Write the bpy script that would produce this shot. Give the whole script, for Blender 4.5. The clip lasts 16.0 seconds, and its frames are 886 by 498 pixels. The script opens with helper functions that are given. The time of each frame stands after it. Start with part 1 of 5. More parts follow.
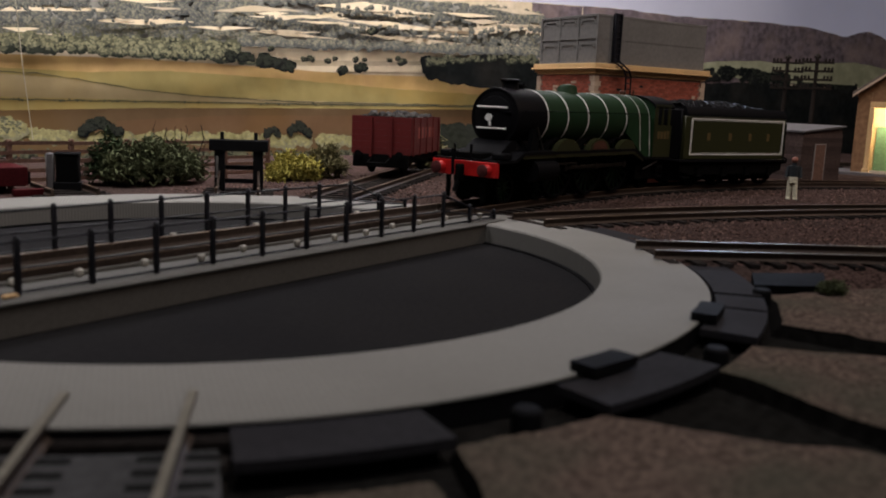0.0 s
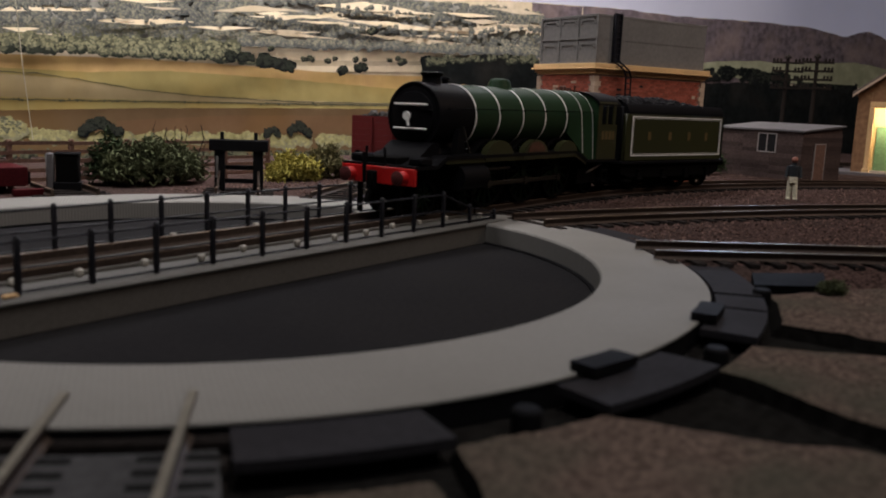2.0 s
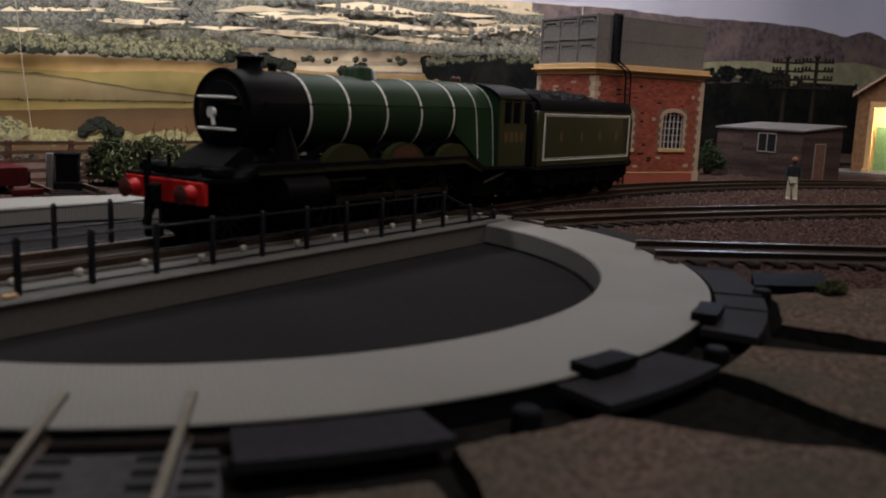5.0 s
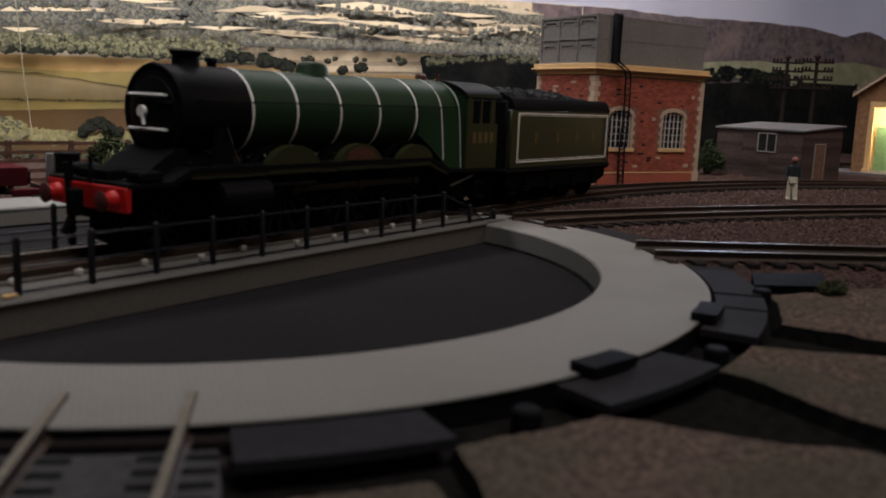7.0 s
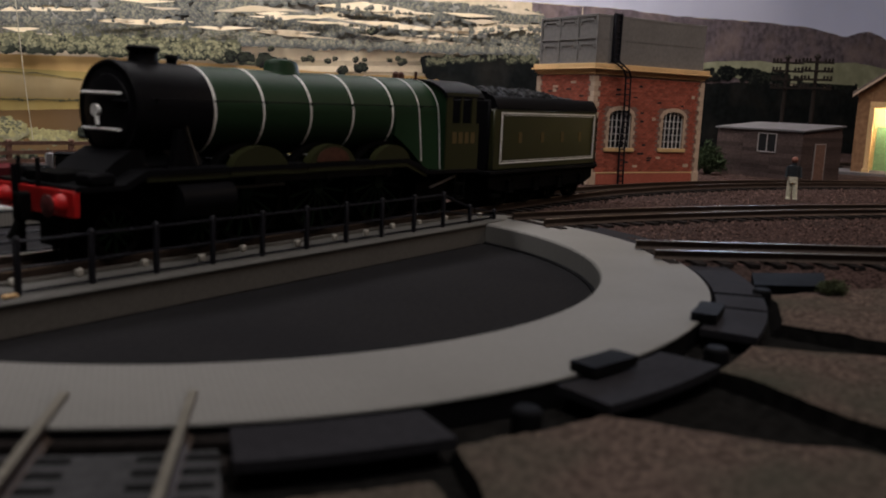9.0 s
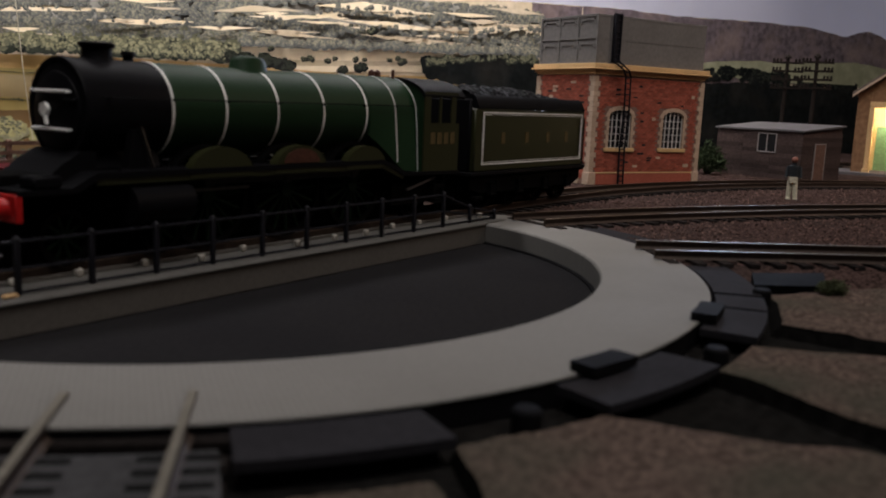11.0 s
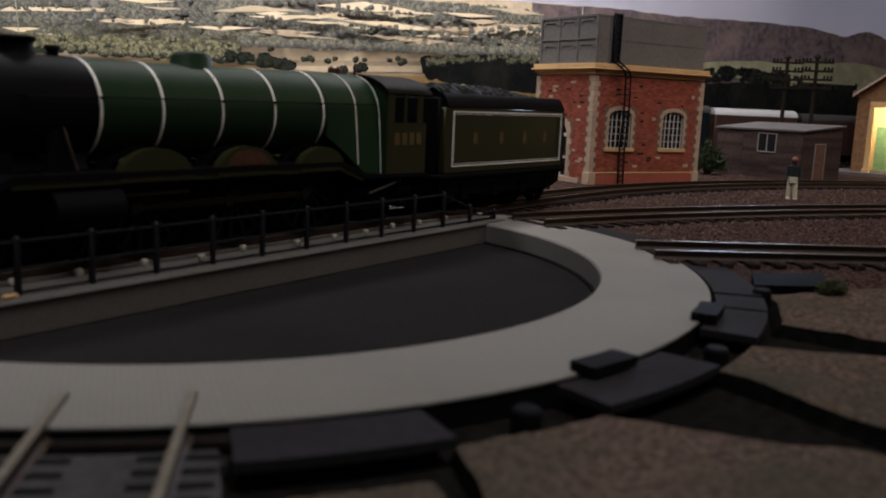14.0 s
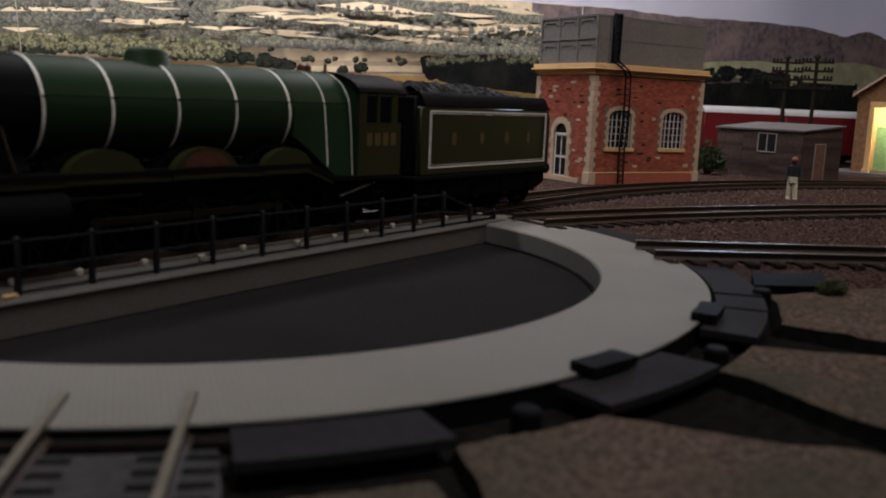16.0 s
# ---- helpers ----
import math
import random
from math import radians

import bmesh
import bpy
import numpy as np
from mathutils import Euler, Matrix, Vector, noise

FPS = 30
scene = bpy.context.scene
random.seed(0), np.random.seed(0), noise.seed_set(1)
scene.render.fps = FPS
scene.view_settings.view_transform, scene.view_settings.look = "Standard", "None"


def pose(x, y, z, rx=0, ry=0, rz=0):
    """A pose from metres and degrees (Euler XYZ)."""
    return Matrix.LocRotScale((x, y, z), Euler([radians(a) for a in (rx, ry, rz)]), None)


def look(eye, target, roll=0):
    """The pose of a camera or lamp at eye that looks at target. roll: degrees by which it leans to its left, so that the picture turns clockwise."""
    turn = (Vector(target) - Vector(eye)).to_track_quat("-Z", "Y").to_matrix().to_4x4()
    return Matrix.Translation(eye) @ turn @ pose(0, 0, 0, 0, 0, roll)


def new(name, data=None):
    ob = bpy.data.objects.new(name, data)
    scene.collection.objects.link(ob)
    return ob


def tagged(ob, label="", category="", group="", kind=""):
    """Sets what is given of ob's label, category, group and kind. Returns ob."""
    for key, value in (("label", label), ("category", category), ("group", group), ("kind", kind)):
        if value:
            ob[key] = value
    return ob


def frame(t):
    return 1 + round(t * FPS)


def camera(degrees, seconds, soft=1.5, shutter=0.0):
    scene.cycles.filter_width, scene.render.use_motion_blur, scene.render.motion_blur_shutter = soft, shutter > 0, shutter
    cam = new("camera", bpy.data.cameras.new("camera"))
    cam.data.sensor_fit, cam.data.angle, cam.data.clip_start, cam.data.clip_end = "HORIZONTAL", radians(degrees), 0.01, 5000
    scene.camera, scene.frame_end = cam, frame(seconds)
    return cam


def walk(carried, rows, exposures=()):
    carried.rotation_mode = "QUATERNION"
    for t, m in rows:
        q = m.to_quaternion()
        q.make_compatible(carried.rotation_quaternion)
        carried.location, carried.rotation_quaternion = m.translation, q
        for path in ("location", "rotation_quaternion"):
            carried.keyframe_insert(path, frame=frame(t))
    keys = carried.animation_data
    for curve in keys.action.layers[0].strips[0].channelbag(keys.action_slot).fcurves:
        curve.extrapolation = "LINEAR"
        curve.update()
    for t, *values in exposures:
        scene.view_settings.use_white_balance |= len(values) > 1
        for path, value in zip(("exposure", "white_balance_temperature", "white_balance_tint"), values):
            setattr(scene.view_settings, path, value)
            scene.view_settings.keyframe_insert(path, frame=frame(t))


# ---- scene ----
# All lengths below are millimetres of the model layout; MM turns them into metres.
MM = 0.001

# ---- camera ----
cam = camera(54.2, 16.0, soft=1.9)
cam.data.dof.use_dof = True
cam.data.dof.focus_distance = 0.46
cam.data.dof.aperture_fstop = 28
EYE = Vector((-158.49, -188.64, 42.39))
YAW, DIP, LEAN = radians(34.657), radians(9.633), 2.411
AIM = EYE + 500 * Vector((math.cos(YAW) * math.cos(DIP), math.sin(YAW) * math.cos(DIP), -math.sin(DIP)))
STAND = look(EYE * MM, AIM * MM, LEAN)
walk(cam, [(0.0, STAND), (16.0, STAND)], exposures=[(0.0, 0.0), (16.0, -0.05)])


# ---- light ----
world = bpy.data.worlds.new("room_world")
scene.world = world
world.use_nodes = True
world.node_tree.nodes["Background"].inputs[0].default_value = (0.55, 0.6, 0.75, 1)
world.node_tree.nodes["Background"].inputs[1].default_value = 0.08


def area_lamp(name, eye, target, size, size_y, power, colour):
    data = bpy.data.lights.new(name, "AREA")
    data.shape, data.size, data.size_y, data.energy, data.color = "RECTANGLE", size * MM, size_y * MM, power, colour
    ob = new(name, data)
    ob.matrix_world = look(Vector(eye) * MM, Vector(target) * MM)
    return ob


# unseen fill light added over the backdrop to brighten the print, the room's ceiling lamp, an added warm fill over the
# yard's front edge, and daylight from the window in the east wall
area_lamp("backdrop_fill", (310, 168, 400), (335, 394, 178), 840, 50, 7.6, (1.0, 0.95, 0.96))
area_lamp("ceiling_lamp", (-200, -350, 1100), (100, 0, 0), 500, 500, 6.6, (1.0, 0.93, 0.9))
# unseen warm light, added to brighten the tower front
area_lamp("tower_fill", (400, -330, 330), (330, 0, 20), 90, 90, 0.42, (1.0, 0.75, 0.6))
area_lamp("window_daylight", (2690, 690, 670), (300, 0, 0), 250, 450, 13.0, (0.66, 0.76, 1.0))

# ---- materials ----


def mat(name, colour, rough=0.6, metal=0.0, grain=900, vary=0.25, bump=0.15, stain=60, stain_amount=0.25, tint=None, per_piece=0.0, coat=0.0, bump_size=0.0003, gloss=0.22):
    m = bpy.data.materials.new(name)
    m.use_nodes = True
    nt = m.node_tree
    bsdf = nt.nodes["Principled BSDF"]
    co = nt.nodes.new("ShaderNodeTexCoord")
    fine = nt.nodes.new("ShaderNodeTexNoise")
    fine.inputs["Scale"].default_value, fine.inputs["Detail"].default_value = grain, 4
    wide = nt.nodes.new("ShaderNodeTexNoise")
    wide.inputs["Scale"].default_value, wide.inputs["Detail"].default_value = stain, 5
    nt.links.new(co.outputs["Object"], fine.inputs["Vector"])
    nt.links.new(co.outputs["Object"], wide.inputs["Vector"])
    dark = tuple(max(0, c * (1 - vary)) for c in colour)
    light = tuple(min(1, c * (1 + vary)) for c in colour)
    ramp = nt.nodes.new("ShaderNodeValToRGB")
    ramp.color_ramp.elements[0].position, ramp.color_ramp.elements[1].position = 0.3, 0.7
    ramp.color_ramp.elements[0].color, ramp.color_ramp.elements[1].color = (*dark, 1), (*light, 1)
    nt.links.new(fine.outputs["Fac"], ramp.inputs["Fac"])
    mix = nt.nodes.new("ShaderNodeMix")
    mix.data_type = "RGBA"
    other = tint if tint else tuple(c * 0.55 for c in colour)
    mix.inputs["B"].default_value = (*other, 1)
    step = nt.nodes.new("ShaderNodeMapRange")
    step.inputs["From Min"].default_value, step.inputs["From Max"].default_value = 0.45, 0.75
    step.inputs["To Max"].default_value = stain_amount
    nt.links.new(wide.outputs["Fac"], step.inputs["Value"])
    nt.links.new(step.outputs["Result"], mix.inputs["Factor"])
    nt.links.new(ramp.outputs["Color"], mix.inputs["A"])
    last = mix.outputs["Result"]
    if per_piece:
        info = nt.nodes.new("ShaderNodeObjectInfo")
        hue = nt.nodes.new("ShaderNodeHueSaturation")
        rng = nt.nodes.new("ShaderNodeMapRange")
        rng.inputs["To Min"].default_value, rng.inputs["To Max"].default_value = 1 - per_piece, 1 + per_piece
        nt.links.new(info.outputs["Random"], rng.inputs["Value"])
        nt.links.new(rng.outputs["Result"], hue.inputs["Value"])
        nt.links.new(last, hue.inputs["Color"])
        last = hue.outputs["Color"]
    nt.links.new(last, bsdf.inputs["Base Color"])
    bsdf.inputs["Metallic"].default_value = metal
    bsdf.inputs["Specular IOR Level"].default_value = gloss
    rr = nt.nodes.new("ShaderNodeMapRange")
    rr.inputs["To Min"].default_value, rr.inputs["To Max"].default_value = max(0.03, rough - 0.1), min(1, rough + 0.1)
    nt.links.new(wide.outputs["Fac"], rr.inputs["Value"])
    nt.links.new(rr.outputs["Result"], bsdf.inputs["Roughness"])
    if coat:
        bsdf.inputs["Coat Weight"].default_value = coat
    if bump:
        b = nt.nodes.new("ShaderNodeBump")
        b.inputs["Strength"].default_value, b.inputs["Distance"].default_value = bump, bump_size
        nt.links.new(fine.outputs["Fac"], b.inputs["Height"])
        nt.links.new(b.outputs["Normal"], bsdf.inputs["Normal"])
    return m


def glow(name, colour, strength):
    m = bpy.data.materials.new(name)
    m.use_nodes = True
    b = m.node_tree.nodes["Principled BSDF"]
    b.inputs["Base Color"].default_value = (*colour, 1)
    b.inputs["Emission Color"].default_value = (*colour, 1)
    b.inputs["Emission Strength"].default_value = strength
    return m


GREY_PLASTIC = mat("grey_plastic", (0.108, 0.105, 0.098), 0.75, grain=1500, vary=0.06, bump=0.1, stain=25, stain_amount=0.25)
RIM_PLASTIC = mat("rim_plastic", (0.205, 0.2, 0.188), 0.7, grain=1500, vary=0.05, bump=0.1, stain=22, stain_amount=0.22, gloss=0.05)
wave = RIM_PLASTIC.node_tree.nodes.new("ShaderNodeTexWave")
wave.inputs["Scale"].default_value, wave.inputs["Distortion"].default_value = 300, 0.3
place = RIM_PLASTIC.node_tree.nodes.new("ShaderNodeMapping")
place.inputs["Rotation"].default_value = (0, 0, radians(35))
RIM_PLASTIC.node_tree.links.new(RIM_PLASTIC.node_tree.nodes["Texture Coordinate"].outputs["Object"], place.inputs["Vector"])
RIM_PLASTIC.node_tree.links.new(place.outputs["Vector"], wave.inputs["Vector"])
ribs = RIM_PLASTIC.node_tree.nodes.new("ShaderNodeBump")
ribs.inputs["Strength"].default_value, ribs.inputs["Distance"].default_value = 0.35, 0.0002
RIM_PLASTIC.node_tree.links.new(wave.outputs["Fac"], ribs.inputs["Height"])
RIM_PLASTIC.node_tree.links.new(ribs.outputs["Normal"], RIM_PLASTIC.node_tree.nodes["Bump"].inputs["Normal"])
DECK_SIDE = mat("deck_grey", (0.115, 0.107, 0.097), 0.8, grain=900, vary=0.08, stain=30, gloss=0.04)
PIT_FLOOR = mat("pit_floor_grey", (0.019, 0.0185, 0.0195), 0.55, grain=700, vary=0.12, stain=18, stain_amount=0.6, tint=(0.013, 0.013, 0.015), gloss=0)
BLACK_PLASTIC = mat("black_plastic", (0.007, 0.007, 0.008), 0.75, grain=800, vary=0.15, stain=60, gloss=0.05)
BLOCK_PLASTIC = mat("dark_block_plastic", (0.023, 0.022, 0.025), 0.85, grain=800, vary=0.15, stain=60, gloss=0.04)
FENCE_BLACK = mat("fence_black", (0.012, 0.012, 0.016), 0.5, grain=900, bump=0.05, gloss=0.15)
RAIL_SIDE = mat("rail_brown", (0.052, 0.037, 0.029), 0.55, metal=0.3, grain=900, vary=0.3, stain=90, stain_amount=0.5)
RAIL_TOP = mat("rail_steel", (0.095, 0.064, 0.046), 0.48, metal=0.5, grain=1500, vary=0.1, stain=80, stain_amount=0.4, tint=(0.25, 0.17, 0.1))
RAIL_BRIGHT = mat("polished_rail", (0.15, 0.13, 0.11), 0.38, metal=0.4, grain=1200, vary=0.08, bump=0.0, stain=60, stain_amount=0.5, tint=(0.3, 0.24, 0.18))
SLEEPER = mat("sleeper_brown", (0.022, 0.019, 0.018), 0.85, grain=700, vary=0.3, per_piece=0.3, gloss=0)
BALLAST = mat("ballast", (0.054, 0.035, 0.031), 0.95, grain=800, vary=0.75, bump=1.0, stain=22, stain_amount=0.6, tint=(0.028, 0.024, 0.022), bump_size=0.0012, gloss=0)
SLAB = mat("grit_slab", (0.092, 0.068, 0.056), 0.95, grain=900, vary=0.55, bump=0.9, stain=38, stain_amount=0.95, tint=(0.052, 0.054, 0.041), bump_size=0.0006, gloss=0)
# near-black: the shade of the slab gaps is put into this base colour
GAP_SHADE = mat("gap_shade", (0.010, 0.0095, 0.009), 0.95, grain=500, vary=0.4, bump=0.6, gloss=0)
WHITE_PLASTIC = mat("white_plastic", (0.36, 0.34, 0.3), 0.6)
LOCO_GREEN = mat("loco_green", (0.012, 0.032, 0.014), 0.5, grain=1200, vary=0.06, bump=0.03, stain=40, stain_amount=0.15, gloss=0.1)
# green of the flat sides, with a warm reflected sheen put into its base colour
SHEEN_GREEN = mat("sheen_green", (0.024, 0.026, 0.010), 0.36, grain=1200, vary=0.08, bump=0.03, stain=40, stain_amount=0.15, gloss=0.3)
LOCO_BLACK = mat("loco_black", (0.0055, 0.0055, 0.0065), 0.5, grain=1000, vary=0.2, bump=0.05, gloss=0.04)
FRAME_BLACK = mat("frame_black", (0.004, 0.004, 0.004), 0.7, grain=900, vary=0.2, gloss=0.02)
WHEEL_GREEN = mat("wheel_green", (0.005, 0.016, 0.007), 0.6, gloss=0.1)
ROD_STEEL = mat("oiled_steel", (0.028, 0.025, 0.022), 0.45, metal=0.7)
WHITE_LINE = mat("white_lining", (0.86, 0.86, 0.83), 0.5, grain=900, vary=0.05, bump=0)
GILT = mat("gilt_lettering", (0.095, 0.068, 0.028), 0.45, grain=900, vary=0.1, bump=0)
BUFFER_HEAD = mat("worn_buffer_head", (0.075, 0.02, 0.02), 0.5, grain=900, vary=0.3, bump=0.03, gloss=0.1)
TARNISHED = mat("tarnished_rail", (0.17, 0.155, 0.125), 0.6, metal=0.3, grain=900, vary=0.2, stain=120, stain_amount=0.5)
BUFFER_RED = mat("buffer_red", (0.46, 0.014, 0.014), 0.4, grain=900, vary=0.1, bump=0.03)
STEEL = mat("bright_steel", (0.5, 0.5, 0.5), 0.3, metal=1.0)
BRASS = mat("brass_plate", (0.085, 0.036, 0.024), 0.5, metal=0.3)
COAL = mat("coal", (0.008, 0.008, 0.009), 0.5, grain=500, vary=0.5, bump=1.0, bump_size=0.001, gloss=0.02)
GLASS_DARK = mat("dark_glass", (0.016, 0.016, 0.018), 0.2, grain=300, vary=0.1, bump=0, gloss=0.12)
BRICK = mat("red_brick", (0.30, 0.088, 0.06), 0.85, grain=900, vary=0.2, per_piece=0.28, stain=70, stain_amount=0.35, gloss=0.05)
MORTAR = mat("mortar", (0.22, 0.14, 0.115), 0.95, grain=900, vary=0.2, gloss=0.05)
PALE_STONE = mat("pale_stone", (0.47, 0.35, 0.26), 0.85, grain=700, vary=0.12, per_piece=0.08)
CREAM = mat("cornice_cream", (0.62, 0.41, 0.2), 0.7, grain=700, vary=0.08)
TANK_GREY = mat("tank_grey", (0.165, 0.158, 0.152), 0.7, grain=500, vary=0.1, stain=30, stain_amount=0.35)
WHITE_FRAME = mat("white_frame", (0.62, 0.6, 0.58), 0.6, grain=900, vary=0.05)
TIMBER = mat("shed_timber", (0.062, 0.042, 0.038), 0.9, grain=700, vary=0.35, per_piece=0.3, stain=45, stain_amount=0.6)
ROOF_FELT = mat("roof_felt", (0.115, 0.108, 0.112), 0.9, grain=500, vary=0.12, stain=40)
WAGON_RED = mat("wagon_red", (0.11, 0.014, 0.014), 0.6, grain=900, vary=0.12, per_piece=0.1)
DULL_RED = mat("dull_red", (0.05, 0.007, 0.009), 0.7, gloss=0.05)
VAN_RED = mat("van_red", (0.095, 0.007, 0.010), 0.45, grain=700, vary=0.08)
VAN_BROWN = mat("van_brown", (0.030, 0.015, 0.012), 0.6, grain=700, vary=0.1)
ROOF_WHITE = mat("roof_white", (0.27, 0.27, 0.28), 0.6, grain=500, vary=0.1)
ROOF_DARK = mat("roof_dark", (0.016, 0.0145, 0.0145), 0.7)
DIESEL_TEAL = mat("diesel_teal", (0.002, 0.006, 0.008), 0.4)
YELLOW_PAINT = mat("yellow_paint", (0.6, 0.42, 0.05), 0.5)
YELLOW_WALL = mat("yellow_wall", (0.72, 0.58, 0.32), 0.8, grain=400, vary=0.08)
GREEN_DOOR = mat("green_door", (0.15, 0.3, 0.19), 0.6)
BROWN_BRICK = mat("brown_brick", (0.22, 0.125, 0.07), 0.85, grain=300, vary=0.25, gloss=0.05)
DARK_FRAME = mat("grey_window_frame", (0.3, 0.27, 0.26), 0.7, grain=900, vary=0.08)
BASE_GREY = mat("track_base_grey", (0.05, 0.05, 0.052), 0.8, grain=500, vary=0.25, stain=60, stain_amount=0.5, gloss=0.03)
SLATE = mat("slate", (0.12, 0.10, 0.09), 0.8, grain=250, vary=0.2)
FENCE_WOOD = mat("fence_wood", (0.14, 0.08, 0.06), 0.85, grain=600, vary=0.25, per_piece=0.2)
BUSH_DARK = mat("bush_dark_green", (0.035, 0.05, 0.025), 0.9, grain=300, vary=0.5, gloss=0.05)
BUSH_GREEN = mat("bush_green", (0.07, 0.08, 0.042), 0.9, grain=300, vary=0.5, gloss=0.05)
BUSH_YELLOW = mat("bush_yellow_green", (0.26, 0.23, 0.055), 0.9, grain=300, vary=0.4, gloss=0.05)
BUSH_OLIVE = mat("bush_olive", (0.12, 0.11, 0.055), 0.9, grain=300, vary=0.4, gloss=0.05)
POLE_WOOD = mat("pole_wood", (0.022, 0.018, 0.016), 0.9, gloss=0.03)
FADED = mat("faded_lettering", (0.33, 0.10, 0.085), 0.8)
WALL_PAINT = mat("room_wall_paint", (0.35, 0.34, 0.33), 0.9, grain=60, vary=0.05)
TROUSER = mat("figure_cream", (0.55, 0.52, 0.40), 0.7)
SHIRT = mat("figure_dark", (0.03, 0.035, 0.04), 0.7)
SKIN = mat("figure_red", (0.22, 0.09, 0.065), 0.7)

# ---- mesh helpers ----


def part(name, bm, material, parent=None, label="", smooth=True):
    """Links a bmesh given in millimetres as one mesh object."""
    bmesh.ops.recalc_face_normals(bm, faces=bm.faces)
    me = bpy.data.meshes.new(name)
    bm.to_mesh(me)
    bm.free()
    me.transform(Matrix.Scale(MM, 4))
    if smooth:
        me.polygons.foreach_set("use_smooth", [True] * len(me.polygons))
        me.set_sharp_from_angle(angle=radians(38))
    me.materials.append(material)
    ob = new(name, me)
    if parent is not None:
        ob.parent = parent
    if label:
        ob["label"] = label
    return ob


def thing(name, label, category, m=None, group="", kind=""):
    ob = new(name)
    ob.empty_display_size = 0.01
    if m is not None:
        ob.matrix_world = m
    return tagged(ob, label, category, group, kind)


def at(x, y, z=0, turn=0):
    return pose(x * MM, y * MM, z * MM, 0, 0, turn)


def box(bm, x0, x1, y0, y1, z0, z1, bevel=0.0):
    r = bmesh.ops.create_cube(bm, size=1)
    vs = r["verts"]
    for v in vs:
        v.co = Vector(((x0 + x1) / 2 + v.co.x * (x1 - x0), (y0 + y1) / 2 + v.co.y * (y1 - y0), (z0 + z1) / 2 + v.co.z * (z1 - z0)))
    if bevel:
        es = list({e for v in vs for e in v.link_edges})
        bmesh.ops.bevel(bm, geom=es, offset=bevel, segments=1, affect="EDGES")
    return bm


def B(*args, **kw):
    return box(bmesh.new(), *args, **kw)


def rod(bm, a, b, r, n=10, r2=None):
    a, b = Vector(a), Vector(b)
    d = b - a
    m = Matrix.Translation((a + b) / 2) @ d.to_track_quat("Z", "Y").to_matrix().to_4x4()
    bmesh.ops.create_cone(bm, cap_ends=True, segments=n, radius1=r, radius2=r if r2 is None else r2, depth=d.length, matrix=m)
    return bm


def Rod(*args, **kw):
    return rod(bmesh.new(), *args, **kw)


def lathe(profile, n=48, axis="z", bm=None, offset=(0, 0, 0), closed=False):
    """Turns (radius, height) pairs round an axis."""
    bm = bm or bmesh.new()
    rings = []
    for r, h in profile:
        ring = []
        for i in range(n):
            a = 2 * math.pi * i / n
            p = (r * math.cos(a), r * math.sin(a), h) if axis == "z" else (h, r * math.cos(a), r * math.sin(a))
            if axis == "y":
                p = (r * math.cos(a), h, r * math.sin(a))
            ring.append(bm.verts.new(Vector(p) + Vector(offset)))
        rings.append(ring)
    pairs = list(zip(rings, rings[1:]))
    if closed:
        pairs.append((rings[-1], rings[0]))
    for p, q in pairs:
        for i in range(n):
            j = (i + 1) % n
            bm.faces.new((p[i], p[j], q[j], q[i]))
    if not closed:
        for ring, flip in ((rings[0], False), (rings[-1], True)):
            if profile[0 if not flip else -1][0] > 0.01:
                bm.faces.new(ring)
    return bm


def prism(points, axis, lo, hi, bm=None):
    """Extrudes an outline of 2D points along an axis: x (y, z), y (x, z) or z (x, y)."""
    bm = bm or bmesh.new()

    def put(p, h):
        return {"x": (h, p[0], p[1]), "y": (p[0], h, p[1]), "z": (p[0], p[1], h)}[axis]
    a = [bm.verts.new(put(p, lo)) for p in points]
    b = [bm.verts.new(put(p, hi)) for p in points]
    bm.faces.new(a)
    bm.faces.new(b)
    for i in range(len(points)):
        j = (i + 1) % len(points)
        bm.faces.new((a[i], a[j], b[j], b[i]))
    return bm


def polar(r, deg):
    return r * math.cos(radians(deg)), r * math.sin(radians(deg))



def wedge(a0, a1, r0, r1, z0, z1, n=6):
    pts = [polar(r0, a0 + (a1 - a0) * i / n) for i in range(n + 1)] + [polar(r1, a1 - (a1 - a0) * i / n) for i in range(n + 1)]
    return prism(pts, "z", z0, z1)


# ---- ground ----
RI, RO = 107.5, 134.8


def ground_height(x, y):
    r, a = math.hypot(x, y), math.degrees(math.atan2(y, x))
    low = max(0, min(1, (245 - r) / 20)) * max(0, min(1, (a + 152) / 6)) * max(0, min(1, (-52 - a) / 6))
    bumps = 0.5 * noise.noise(Vector((x, y, 0)) * 0.05) + 0.35 * noise.noise(Vector((x, y, 3)) * 0.25)
    return -1.0 - 5.0 * low + bumps * (1 if r > 140 else 0.3)


